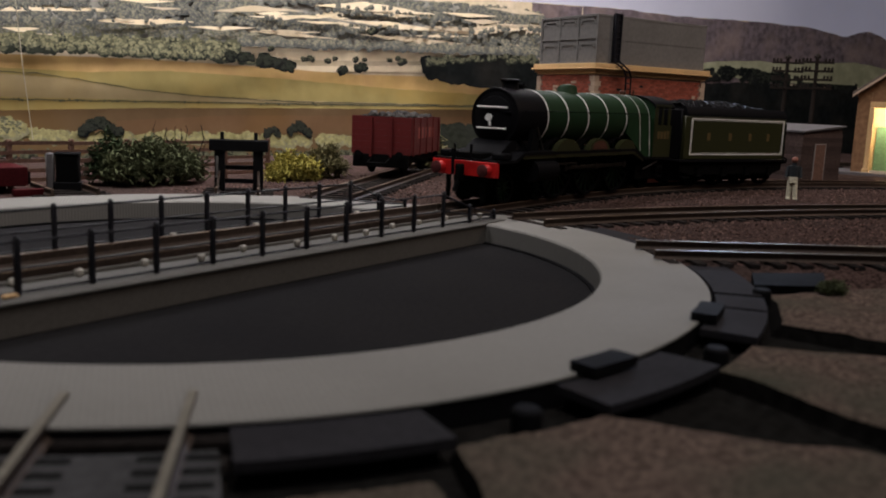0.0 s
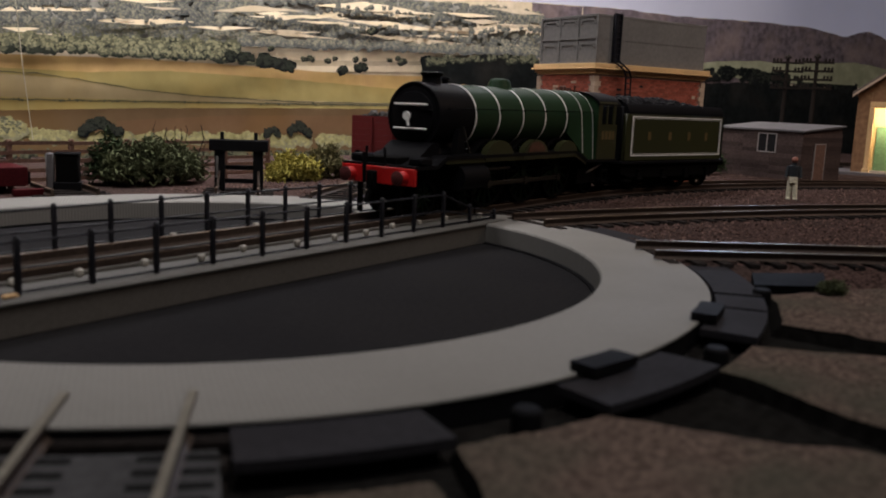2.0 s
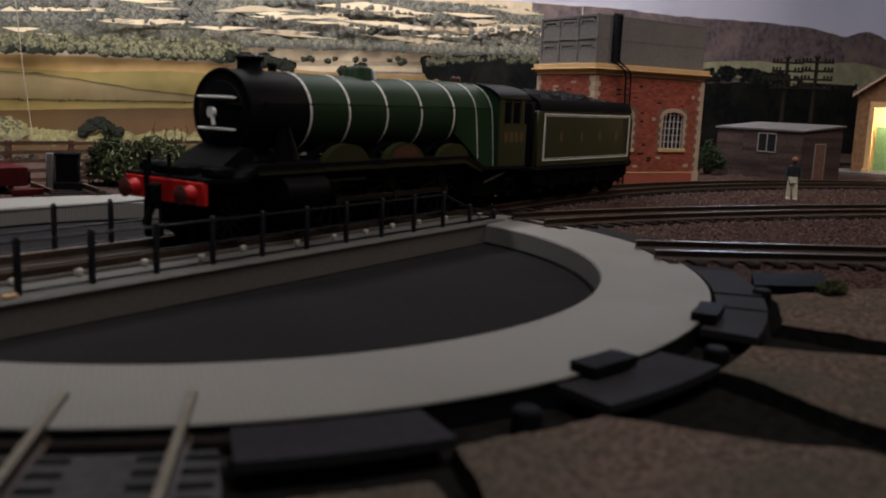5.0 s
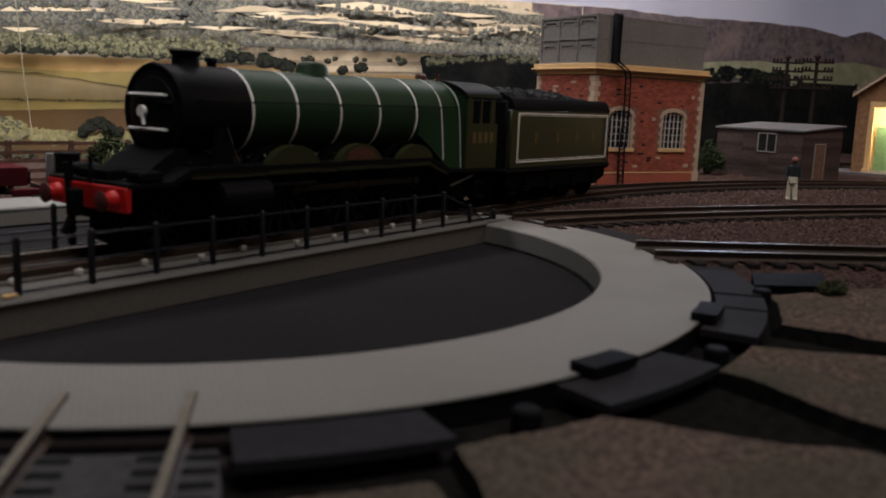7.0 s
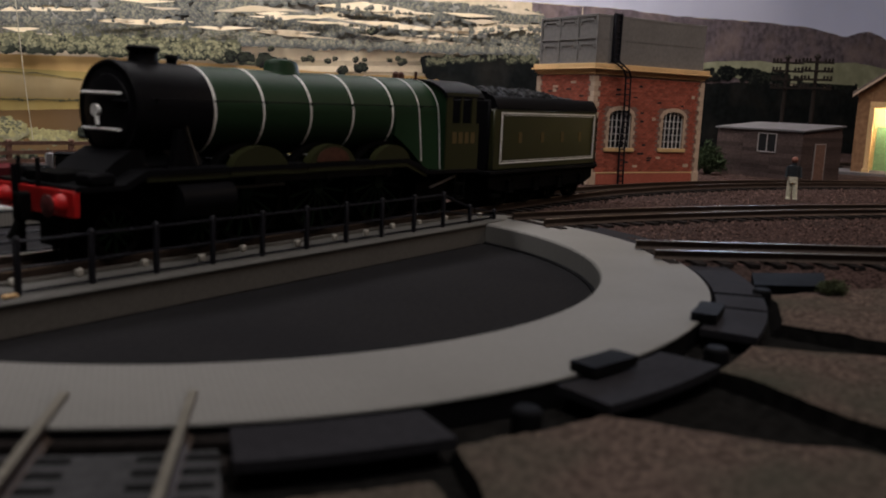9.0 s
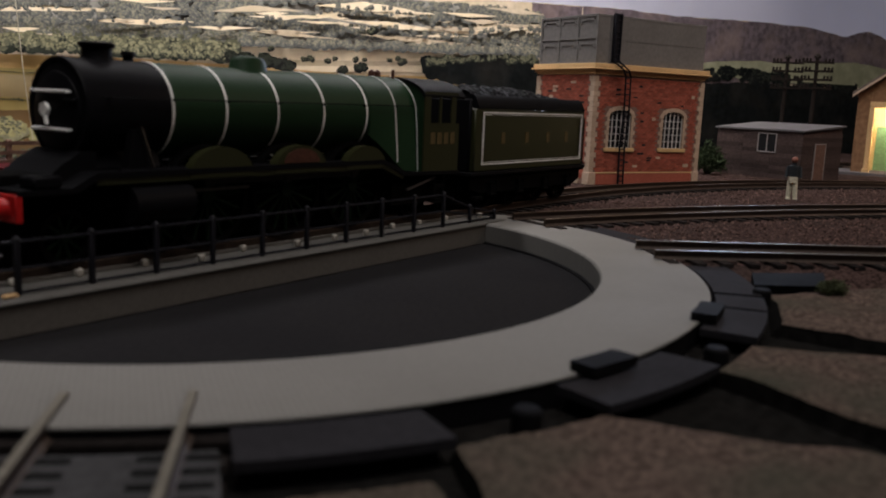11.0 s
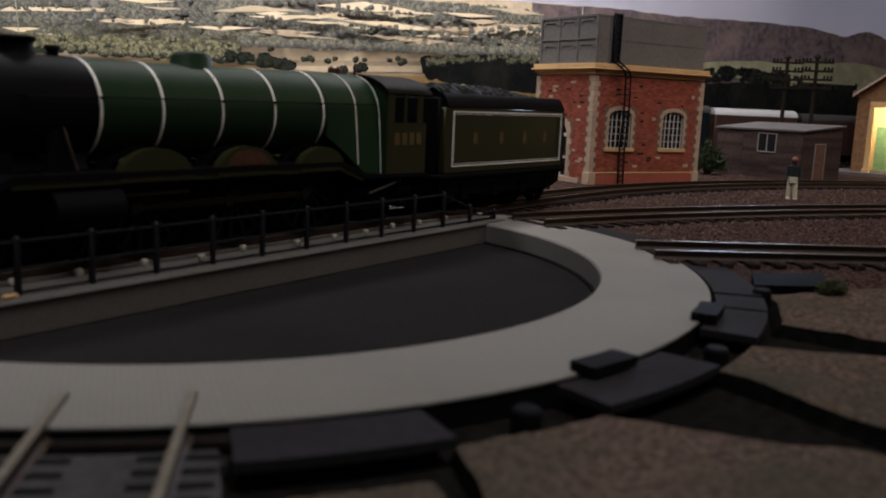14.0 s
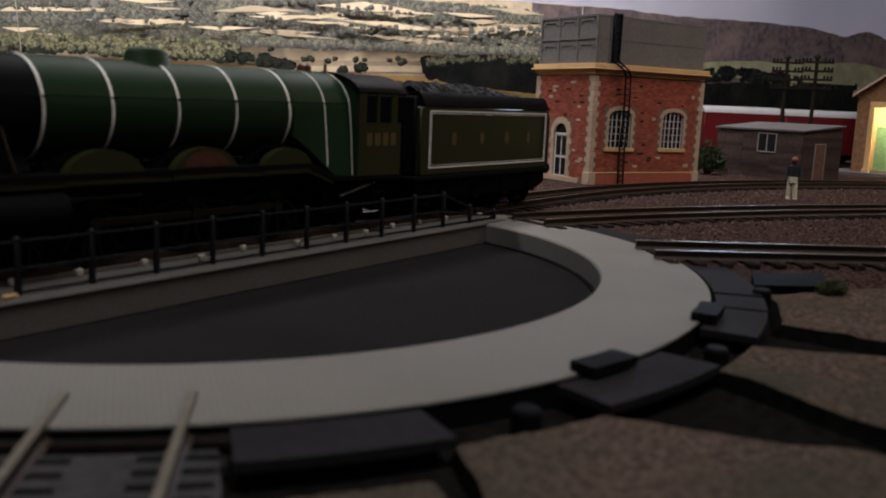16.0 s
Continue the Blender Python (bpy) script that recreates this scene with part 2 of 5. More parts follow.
def build_ground():
    bm = bmesh.new()
    radii = [RO - 0.6, 137, 141, 146, 152, 159, 167, 176, 186, 197, 209, 222, 236, 252, 270, 290, 312, 336, 362, 390, 420, 455, 495, 540, 600, 680, 780, 900, 1100, 1400, 1900, 2500]
    n = 240
    rows = []
    for r in radii:
        rows.append([bm.verts.new((*polar(r, 360 * i / n), ground_height(*polar(r, 360 * i / n)))) for i in range(n)])
    for p, q in zip(rows, rows[1:]):
        for i in range(n):
            j = (i + 1) % n
            bm.faces.new((p[i], p[j], q[j], q[i]))
    tagged(part("ground", bm, BALLAST), "brown model ballast spread over the baseboard", "ground", kind="structure")
    # strip laid in the gaps to darken them; its colour holds their shade
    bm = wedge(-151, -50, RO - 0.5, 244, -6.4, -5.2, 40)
    tagged(part("baseboard_gap", bm, GAP_SHADE, smooth=False), "near-black strip darkening the gaps between scenic slabs, shade in its colour", "baseboard", kind="structure")
    slab_cuts = ((-129, -120.5, 153, 215, 0, 0), (-117.6, -108.0, 143.5, 235, -0.11, 0.23), (-93.6, -86.4, 143, 240, -0.12, 0.17), (-76.6, -64.6, 146.5, 250, -0.09, 0.2))
    for a0, a1, r0, r1, g0, g1 in slab_cuts:
        bm = bmesh.new()
        nu, nv = 46, 34
        grid = []
        for i in range(nu):
            col = []
            for j in range(nv):
                r = r0 + (r1 - r0) * j / (nv - 1)
                lo, hi = a0 + g0 * min(r - r0, 35), a1 + g1 * min(r - r0, 35)
                aa = lo + (hi - lo) * i / (nu - 1)
                x, y = polar(r, aa)
                edge = min(i, nu - 1 - i, j) / 3
                k = noise.noise(Vector((x, y, 7)) * 0.12) * 0.5 + noise.noise(Vector((x, y, 1)) * 0.6) * 0.4
                col.append(bm.verts.new((x + 0.5 * k, y - 0.4 * k, -6.5 if edge == 0 else -1.6 + k * 0.7 - max(0, 1 - edge) * 0.8)))
            grid.append(col)
        for i in range(nu - 1):
            for j in range(nv - 1):
                bm.faces.new((grid[i][j], grid[i + 1][j], grid[i + 1][j + 1], grid[i][j + 1]))
        # outer edge faces get the same near-black, shading the slab sides by colour
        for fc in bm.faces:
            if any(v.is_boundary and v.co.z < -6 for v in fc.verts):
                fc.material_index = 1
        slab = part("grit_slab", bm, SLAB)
        slab.data.materials.append(GAP_SHADE)
        tagged(slab, "worn grit-covered scenic slab beside the turntable", "scenery slab", "slabs round the turntable", "structure")


build_ground()


def build_loose_ballast():
    """Single chips of ballast over the yard, thinning out away from the tracks."""
    chip = mat("ballast_chips", (0.088, 0.056, 0.048), 0.95, grain=900, vary=0.3, bump=0.2, gloss=0)
    nt = chip.node_tree
    geo, rng_node, hue = nt.nodes.new("ShaderNodeNewGeometry"), nt.nodes.new("ShaderNodeMapRange"), nt.nodes.new("ShaderNodeHueSaturation")
    rng_node.inputs["To Min"].default_value, rng_node.inputs["To Max"].default_value = 0.25, 1.9
    nt.links.new(geo.outputs["Random Per Island"], rng_node.inputs["Value"])
    nt.links.new(rng_node.outputs["Result"], hue.inputs["Value"])
    nt.links.new(nt.nodes["Mix"].outputs["Result"], hue.inputs["Color"])
    nt.links.new(hue.outputs["Color"], nt.nodes["Principled BSDF"].inputs["Base Color"])
    rng = random.Random(11)
    verts, faces = [], []
    while len(faces) < 6 * 15000:
        x, y = rng.uniform(85, 520), rng.uniform(-185, 130)
        r, a = math.hypot(x, y), math.degrees(math.atan2(y, x))
        if r < 148 or (r < 250 and a < -52) or rng.random() > 1.15 - r / 560:
            continue
        q, z = rng.uniform(0.35, 0.85), ground_height(x, y)
        base = len(verts)
        t = rng.uniform(0, 2)
        for k in range(3):
            rr = q * rng.uniform(0.7, 1.2)
            verts.append((x + rr * math.cos(t + 2.1 * k), y + rr * math.sin(t + 2.1 * k), z + q * rng.uniform(-0.1, 0.4)))
        verts.append((x + 0.2 * q, y, z + q * rng.uniform(0.6, 1.0)))
        verts.append((x, y, z - 0.4 * q))
        faces += [(base + i, base + (i + 1) % 3, base + 3) for i in range(3)] + [(base + (i + 1) % 3, base + i, base + 4) for i in range(3)]
    me = bpy.data.meshes.new("ballast_chips")
    me.from_pydata([(x * MM, y * MM, z * MM) for x, y, z in verts], [], faces)
    me.materials.append(chip)
    tagged(new("ballast_chips", me), "loose brown and grey ballast chips between the tracks", "ballast", kind="stuff")


build_loose_ballast()

# ---- turntable ----


def build_turntable():
    t = thing("turntable", "grey plastic railway turntable with a sunken round pit", "turntable")
    ring = [(RI, -7.4), (RI, -0.9), (RI + 0.5, -0.4), (RO - 1.1, -0.4), (RO - 0.7, -0.6), (RO - 0.7, -0.95), (RO - 2.0, -1.3), (RO - 2.0, -7.4)]
    # black band added for the dark gap under the rim; the shade is its colour
    part("rim_gap_shade", lathe([(RO - 1.9, -1.45), (RO - 0.9, -1.45), (RO - 0.9, -7.0), (RO - 1.9, -7.0)], 160, closed=True), BLACK_PLASTIC, t, "black band standing for the dark gap below the rim")
    part("ring", lathe(ring, 160, closed=True), RIM_PLASTIC, t, "smooth pale grey rim")
    part("pit_floor", lathe([(0.02, -7.35), (RI - 0.05, -7.35), (RI - 0.05, -8.5), (0.02, -8.5)], 120), PIT_FLOOR, t, "dark grey pit floor")
    part("floor_seam", lathe([(RI - 0.05, -7.3), (RI - 0.05, -6.7), (RI - 1.1, -6.9), (RI - 1.1, -7.3)], 160, closed=True), BLACK_PLASTIC, t)
    return t


def build_deck():
    t = thing("turntable_deck", "grey turntable deck with black railings and brown rails", "turntable deck")
    part("walkway", B(-106.5, 106.5, -25.3, 25.3, -7.3, -0.35, bevel=0.25), DECK_SIDE, t)
    part("walkway_top", B(-104.2, 104.2, -25.9, -24.9, -0.6, 0.06, bevel=0.2), GREY_PLASTIC, t, "pale kerb along the deck edge")
    part("walkway_top", B(-119, 119, -24.85, -9.9, -0.33, 0.1, bevel=0.1), GREY_PLASTIC, t)
    part("walkway_top", B(-119, 119, 9.9, 24.9, -0.33, 0.1, bevel=0.1), GREY_PLASTIC, t)
    part("track_bed", B(-119, 119, -9.8, 9.8, -0.34, -0.05), DECK_SIDE, t)
    for s in (-1, 1):
        rail = part("rail", prism([(s * 8.7 - 1.2, 0), (s * 8.7 + 1.2, 0), (s * 8.7 + 0.45, 0.7), (s * 8.7 + 0.55, 2.4), (s * 8.7 - 0.55, 2.4), (s * 8.7 - 0.45, 0.7)], "x", -121, 121), RAIL_SIDE, t, "brown-painted rail")
        part("railhead", B(-121, 121, s * 8.7 - 0.5, s * 8.7 + 0.5, 2.4, 2.55, bevel=0.05), RAIL_TOP, rail)
        part("check_beam", B(-117, 117, s * 10.9 - 0.45, s * 10.9 + 0.45, 0.1, 1.0, bevel=0.1), DECK_SIDE, t)
    xs = [16.65 * k for k in range(-7, 8)]
    for s in (-1, 1):
        for k, x in enumerate(xs):
            h = 11.9
            if k in (0, 14):
                h = 3.4
            elif k in (1, 13):
                h = 6.4
            bm = B(x - 0.6, x + 0.6, s * 21 - 0.6, s * 21 + 0.6, 0.1, h, bevel=0.15)
            rod(bm, (x, s * 21, h - 0.05), (x, s * 21, h + 0.5), 0.85, 8, 0.4)
            part("railing_post", bm, FENCE_BLACK, t)
        for top, mid in ((11.2, 0), (5.6, 0), (0.75, 0)):
            bm = bmesh.new()
            ends = {11.2: (5.6, 2.6), 5.6: (3.0, 1.6), 0.75: (0.75, 0.75)}[top]
            pts = [(xs[0], ends[1]), (xs[1], ends[0]), (xs[2], top), (xs[12], top), (xs[13], ends[0]), (xs[14], ends[1])]
            for (xa, za), (xb, zb) in zip(pts, pts[1:]):
                rod(bm, (xa, s * 21, za), (xb, s * 21, zb), 0.32, 6)
            part("railing_bar", bm, FENCE_BLACK, t)
        for k in range(15):
            x = -112 + 16.1 * k + random.uniform(-1.5, 1.5)
            y = s * 12.4 if random.random() < 0.7 else s * 16
            part("rail_clip", B(x - 0.9, x + 0.9, y - 0.7, y + 0.7, 0.1, 1.9, bevel=0.3), WHITE_PLASTIC, t)
    part("loose_chip", B(-70.5, -67.2, -22.6, -21.2, 0.12, 0.9, bevel=0.25), mat("chip_tan", (0.55, 0.36, 0.18), 0.8), t, "tan chip of card")
    return t


build_turntable()
build_deck()


def build_blocks():
    for a0, a1, clip in ((-129, -117.7, None), (-107, -94, (-104.4, -99.4)), (-84.6, -75.0, (-83.0, -77.6)), (-74.2, -68.6, None), (-67.6, -52.5, None), (-38, -22, None)):
        t = thing("rim_block", "black plastic rim block clipped to the turntable edge", "plastic block", group="rim blocks of the turntable")
        bm = wedge(a0, a1, RO + 0.4, 146.5, -2.4, -0.9)
        part("plate", bm, BLOCK_PLASTIC, t)
        part("skirt", wedge(a0 + 0.8, a1 - 0.8, RO + 1, 145.5, -6.8, -2.4), BLACK_PLASTIC, t)
        if clip:
            part("clip", wedge(clip[0], clip[1], 132.4, 137.6, -0.4, 1.4, 3), BLACK_PLASTIC, t)
    for a in (-112.3, -91.0, -66.2):
        x, y = polar(143 if a < -70 else 147, a)
        bm = lathe([(2.3, -6.5), (2.3, -0.4), (1.8, 0.1), (0.05, 0.1)], 14, offset=(x, y, 0))
        tagged(part("locating_peg", bm, BLACK_PLASTIC), "stubby black plastic locating peg at the turntable rim", "peg", "pegs round the turntable")


build_blocks()
tagged(part("edge_beam", prism([polar(147, -62.4), polar(151, -55.8), polar(173, -54.2), polar(166, -61.0)], "z", -5.5, -0.8), FRAME_BLACK, smooth=False), "black plastic beam lying beside the stub track", "plastic beam")
track_base = thing("track_base", "grey plastic base plate with dark slots under the stub track", "track base")
part("plate", wedge(-141.5, -129.6, 139.5, 178, -6.0, -2.05), BASE_GREY, track_base, smooth=False)
for k in range(6):
    for s in (-1, 1):
        x, y = polar(141.2 + 4.0 * k, -135.2)
        slot = part("slot", B(-0.75, 0.75, s * 8.7 - 4.6, s * 8.7 + 5.2, -2.3, -1.98), FRAME_BLACK, track_base, smooth=False)
        slot.matrix_local = at(x, y, 0, -135.2)

# ---- tracks ----


def arc_path(start, heading, pieces):
    """Points every 4 mm along straights and bends: pieces are (length, radius or 0), a positive radius bends to the right."""
    pts, (x, y), h = [], start, radians(heading)
    for length, radius in pieces:
        n = max(1, round(length / 4))
        for _ in range(n):
            pts.append((x, y, h))
            ds = length / n
            if radius:
                h -= ds / radius / 2
            x, y = x + ds * math.cos(h), y + ds * math.sin(h)
            if radius:
                h -= ds / radius / 2
    pts.append((x, y, h))
    return pts


def build_track(pts, label, spacing=7.0, z=0.0, head=None, stout=1.0):
    t = thing("railway_track", label, "railway track", group="tracks of the yard")
    for s in (-1, 1):
        for name, prof, material in (("rail", [(-1.1, 0), (1.1, 0), (0.4, 0.6), (0.4, 1.6), (0.55, 1.8), (0.55, 2.4), (-0.55, 2.4), (-0.55, 1.8), (-0.4, 1.6), (-0.4, 0.6)], RAIL_SIDE),
                                     ("railhead", [(-0.5, 2.4), (0.5, 2.4), (0.45, 2.55), (-0.45, 2.55)], head or RAIL_TOP)):
            bm = bmesh.new()
            prev = None
            for x, y, h in pts:
                nx, ny = -math.sin(h), math.cos(h)
                ring = [bm.verts.new((x + nx * (s * 8.7 + o * stout), y + ny * (s * 8.7 + o * stout), z + hh)) for o, hh in prof]
                if prev:
                    for i in range(len(ring)):
                        j = (i + 1) % len(ring)
                        bm.faces.new((prev[i], prev[j], ring[j], ring[i]))
                else:
                    bm.faces.new(ring)
                prev = ring
            bm.faces.new(prev)
            part(name, bm, material, t)
    me = None
    step = max(1, round(spacing / 4))
    for i in range(1, len(pts), step):
        x, y, h = pts[i]
        if me is None:
            ob = part("sleeper", B(-1.6, 1.6, -15, 15, -1.4, 0.0, bevel=0.2), SLEEPER, t)
            me = ob.data
        else:
            ob = new("sleeper", me)
            ob.parent = t
        ob.matrix_local = at(x, y, z, math.degrees(h))
    return t


MAIN_STRAIGHT, MAIN_RADIUS = 193.0, 435.4
build_track(arc_path((122, 0), 0, [(MAIN_STRAIGHT - 122, 0), (520, MAIN_RADIUS), (260, 0)]), "brown model railway track curving towards the turntable", 8)
build_track(arc_path(polar(123, -16.5), -19, [(60, 500), (230, 900)]), "brown model railway track leading off beside the yard", 8)
build_track(arc_path(polar(127.5, -46.2), -49.5, [(260, 0)]), "model railway stub track with worn steel rails", 8, 0.0, RAIL_BRIGHT)
build_track(arc_path(polar(122.5, -135.2), -135.2, [(46, 0)]), "short stub track with tarnished pale rails at the rim", 8, -2.2, TARNISHED, 1.2)

# ---- locomotive ----
BOILER_Z, BOILER_K = 37.3, 0.962


def ring_band(u, r, w=0.36, proud=0.12):
    bm = bmesh.new()
    r *= BOILER_K
    lathe([(r + proud, u - w), (r + proud, u + w), (r - 0.2, u + w), (r - 0.2, u - w)], 56, "x", bm, (0, 0, BOILER_Z), closed=True)
    return bm


def wheel(parent, name, u, y, z, r, spokes, material):
    w = thing(name, "", "")
    w.parent = parent
    w.location = (u * MM, 0, z * MM)
    for s in (-1, 1):
        tyre = lathe([(r - 1.1, -1.1), (r, -1.1), (r, 0.9), (r + 0.55, 1.1), (r - 1.1, 1.1)], 40, "y", None, (0, s * y, 0), closed=True)
        part("tyre", tyre, FRAME_BLACK, w)
        part("hub", lathe([(0.02, -0.9), (r * 0.16, -0.9), (r * 0.16, 0.9), (0.02, 0.9)], 16, "y", None, (0, s * y, 0)), material, w)
        spoke = None
        for k in range(spokes):
            if spoke is None:
                spoke = part("spoke", Rod((0.1 * r, s * y, 0), (r - 1, s * y, 0), 0.45, 6), material, w)
                continue
            ob = new("spoke", spoke.data)
            ob.parent = w
            ob.rotation_euler = (0, 2 * math.pi * k / spokes, 0)
    part("axle", Rod((0, -y, 0), (0, y, 0), 1.2, 10), FRAME_BLACK, w)
    return w


def splasher(u, y0, y1, r, z):
    pts = [(u + r * math.cos(a), z + 0.72 * r * math.sin(a)) for a in [math.pi * k / 14 for k in range(15)]]
    return prism(pts, "y", y0, y1)


def build_engine():
    e = thing("steam_locomotive", "green express steam locomotive model with white boiler bands", "steam locomotive")
    # boiler and smokebox along local x, front at small x
    part("smokebox", lathe([(rr * BOILER_K, uu) for rr, uu in [(0.05, 20.2), (7.5, 20.4), (11.2, 20.9), (12.1, 21.4), (12.35, 22.2), (12.35, 44.3), (0.05, 44.3)]], 64, "x", None, (0, 0, BOILER_Z)), LOCO_BLACK, e, "matt black smokebox")
    part("smokebox_rim", lathe([(rr * BOILER_K, uu) for rr, uu in [(11.4, 20.6), (12.2, 20.6), (12.5, 21.2), (12.5, 22.0), (11.4, 22.0)]], 64, "x", None, (0, 0, BOILER_Z), closed=True), LOCO_BLACK, e)
    door = part("smokebox_door", lathe([(0.05, 18.9), (3.5, 19.1), (7.0, 19.6), (9.0, 20.3), (9.3, 20.9), (0.05, 20.9)], 48, "x", None, (0, 0, BOILER_Z - 0.6)), LOCO_BLACK, e)
    for z in (41.2, 32.6):
        bm = Rod((18.6, -7.2, z), (18.6, 7.2, z), 0.38, 8)
        for y in (-6.5, 0, 6.5):
            rod(bm, (18.6, y, z), (20.6, y, z), 0.3, 6)
        part("handrail", bm, WHITE_LINE, door, "white handrail")
    bm = lathe([(0.02, -0.5), (1.5, -0.5), (1.5, 0.5), (0.02, 0.5)], 20, "x", None, (18.2, 1.2, 37.0))
    rod(bm, (18.0, 0.8, 36.5), (18.0, 0.2, 33.6), 0.5, 8)
    part("door_lamp", bm, WHITE_LINE, door, "white lamp disc with a handle")
    part("door_hinge", B(19.2, 20.5, -8.8, -3.5, 38.9, 39.7, bevel=0.2), LOCO_BLACK, door)
    part("boiler", lathe([(rr * BOILER_K, uu) for rr, uu in [(12.35, 44.3), (12.45, 80), (12.9, 108), (13.0, 142.7), (0.05, 142.7), ]], 64, "x", None, (0, 0, BOILER_Z)), LOCO_GREEN, e, "glossy apple-green boiler")
    for u, r in ((43.8, 12.4), (60.6, 12.42), (79.0, 12.45), (97.2, 12.72), (116.4, 12.92)):
        part("boiler_band", ring_band(u, r), WHITE_LINE, e, "thin white boiler band")
    # firebox with sides that slope to the cab
    bm = bmesh.new()
    secs = []
    for u, zb, flare in ((118, 31, 0.0), (122, 28.5, 0.25), (126, 25.5, 0.6), (130, 22, 0.9), (134, 19.5, 1.0), (143.5, 18.8, 1.0)):
        prof = []
        for k in range(17):
            a = math.pi * k / 16
            prof.append((12.6 * math.cos(a), BOILER_Z + 12.6 * math.sin(a)))
        wide = 12.0 + 1.9 * flare
        prof += [(-12.4 - 0.6 * flare, 33), (-wide, zb), (wide, zb), (12.4 + 0.6 * flare, 33)]
        secs.append([bm.verts.new((u, -y, z)) for y, z in prof])
    for p, q in zip(secs, secs[1:]):
        for i in range(len(p)):
            j = (i + 1) % len(p)
            bm.faces.new((p[i], p[j], q[j], q[i]))
    bm.faces.new(secs[0])
    bm.faces.new(secs[-1])
    part("firebox", bm, LOCO_GREEN, e)
    for u, zb in ((130.5, 22.0), (141.6, 18.9)):
        bm = bmesh.new()
        out = []
        for k in range(17):
            a = math.pi * k / 16
            out.append((12.75 * math.cos(a), BOILER_Z + 12.75 * math.sin(a)))
        out = [(14.1, zb + 0.3), (13.2, 33)] + out + [(-13.2, 33), (-14.1, zb + 0.3)]
        rows = [[bm.verts.new((uu, y, z)) for y, z in out] for uu in (u - 0.34, u + 0.34)]
        for i in range(len(out) - 1):
            bm.faces.new((rows[0][i], rows[0][i + 1], rows[1][i + 1], rows[1][i]))
        bmesh.ops.solidify(bm, geom=bm.faces[:], thickness=-0.12)
        part("firebox_band", bm, WHITE_LINE, e, "thin white firebox band")
    # chimney, dome, safety valves, whistle
    part("chimney", lathe([(4.6, 47.6), (3.9, 48.6), (3.55, 49.8), (3.5, 51.4), (4.1, 52.0), (4.2, 52.7), (3.6, 53.1), (2.4, 53.1), (2.2, 50.5), (0.05, 50.4)], 32, "z", None, (31, 0, 0)), LOCO_BLACK, e, "black chimney with a rolled lip")
    part("snifting_valve", lathe([(1.3, 48), (1.3, 50.2), (1.9, 50.5), (1.7, 51.4), (0.05, 51.6)], 16, "z", None, (39.6, 0, 0)), LOCO_BLACK, e)
    bm = lathe([(5.2, 0), (4.5, 0.9), (4.2, 2.8), (3.5, 3.9), (2.0, 4.4), (0.05, 4.5)], 28)
    for v in bm.verts:
        v.co = Vector((78.5 + v.co.x * 1.35, v.co.y * 0.95, 48.4 + v.co.z))
    part("dome", bm, LOCO_GREEN, e, "low green steam dome")
    for u in (133, 136):
        part("safety_valve", lathe([(1.3, 49.2), (1.1, 51.4), (0.6, 51.8), (0.05, 52.2)], 12, "z", None, (u, 0, 0)), BRASS, e)
    part("whistle", Rod((140.6, -3, 49), (140.6, -3, 52.4), 0.5, 8), BRASS, e)
    bm = Rod((24, -12.7, 40.2), (140, -13.3, 40.6), 0.17, 6)
    for u in (26, 44, 61, 79, 97, 115, 131):
        rod(bm, (u, -11.6, 40.0), (u, -12.9, 40.25), 0.26, 6)
    part("boiler_handrail", bm, FRAME_BLACK, e)
    part("ejector_pipe", Rod((30, 13.2, 42), (142, 13.2, 42), 0.7, 8), LOCO_GREEN, e)
    # running plate, curved front, buffer beam
    for s in (-1, 1):
        pts = [(1.5, 20.6), (14, 20.6), (17.5, 22.4), (20, 23.6), (46, 23.6), (121, 23.6), (127, 21.8), (133, 19.2), (164, 18.6), (164, 17.4), (132, 18.0), (126, 20.6), (120, 22.4), (46, 22.4), (21, 22.4), (18.5, 21.2), (15, 19.4), (1.5, 19.4)]
        part("running_plate", prism(pts, "y", s * 9.6, s * 16.0), LOCO_BLACK, e)
        part("valance", prism([(20, 22.5), (122, 22.5), (132, 18.2), (132, 17), (121, 20.8), (20, 20.8)], "y", s * 15.2, s * 15.6), SHEEN_GREEN, e)
    part("front_apron", prism([(1.5, 19.4), (1.5, 20.6), (6, 20.8), (12, 22.5), (16, 25.5), (20.5, 28), (24, 28), (24, 19.4)], "y", -9.5, 9.5), LOCO_BLACK, e)
    part("front_steps", B(5, 12, -15.8, -10, 20.6, 23.4, bevel=0.6), LOCO_BLACK, e)
    part("front_steps", B(5, 12, 10, 15.8, 20.6, 23.4, bevel=0.6), LOCO_BLACK, e)
    part("saddle", prism([(-8, 20), (8, 20), (9, 24), (6.5, 28.5), (-6.5, 28.5), (-9, 24)], "x", 22, 42), LOCO_BLACK, e)
    part("buffer_beam", B(1.0, 2.6, -16.0, 16.0, 13.9, 19.8, bevel=0.2), BUFFER_RED, e, "bright red buffer beam")
    for s in (-1, 1):
        bf = part("buffer", lathe([(2.5, 0.2), (2.2, -1.2), (1.6, -1.8), (1.6, -3.0), (0.05, -3.0)], 20, "x", None, (1.0, s * 11.4, 16.6)), BUFFER_RED, e)
        part("buffer_head", lathe([(0.05, -4.1), (1.8, -4.0), (2.5, -3.6), (2.5, -3.2), (0.05, -3.0)], 24, "x", None, (1.0, s * 11.4, 16.6)), BUFFER_HEAD, bf)
        part("buffer_bar", Rod((0, s * 4, 20), (0, s * 4, 26.5), 0.5, 6), LOCO_BLACK, e)
    bm = B(-3.4, 0, -1.4, 1.4, 12.0, 18.6, bevel=0.5)
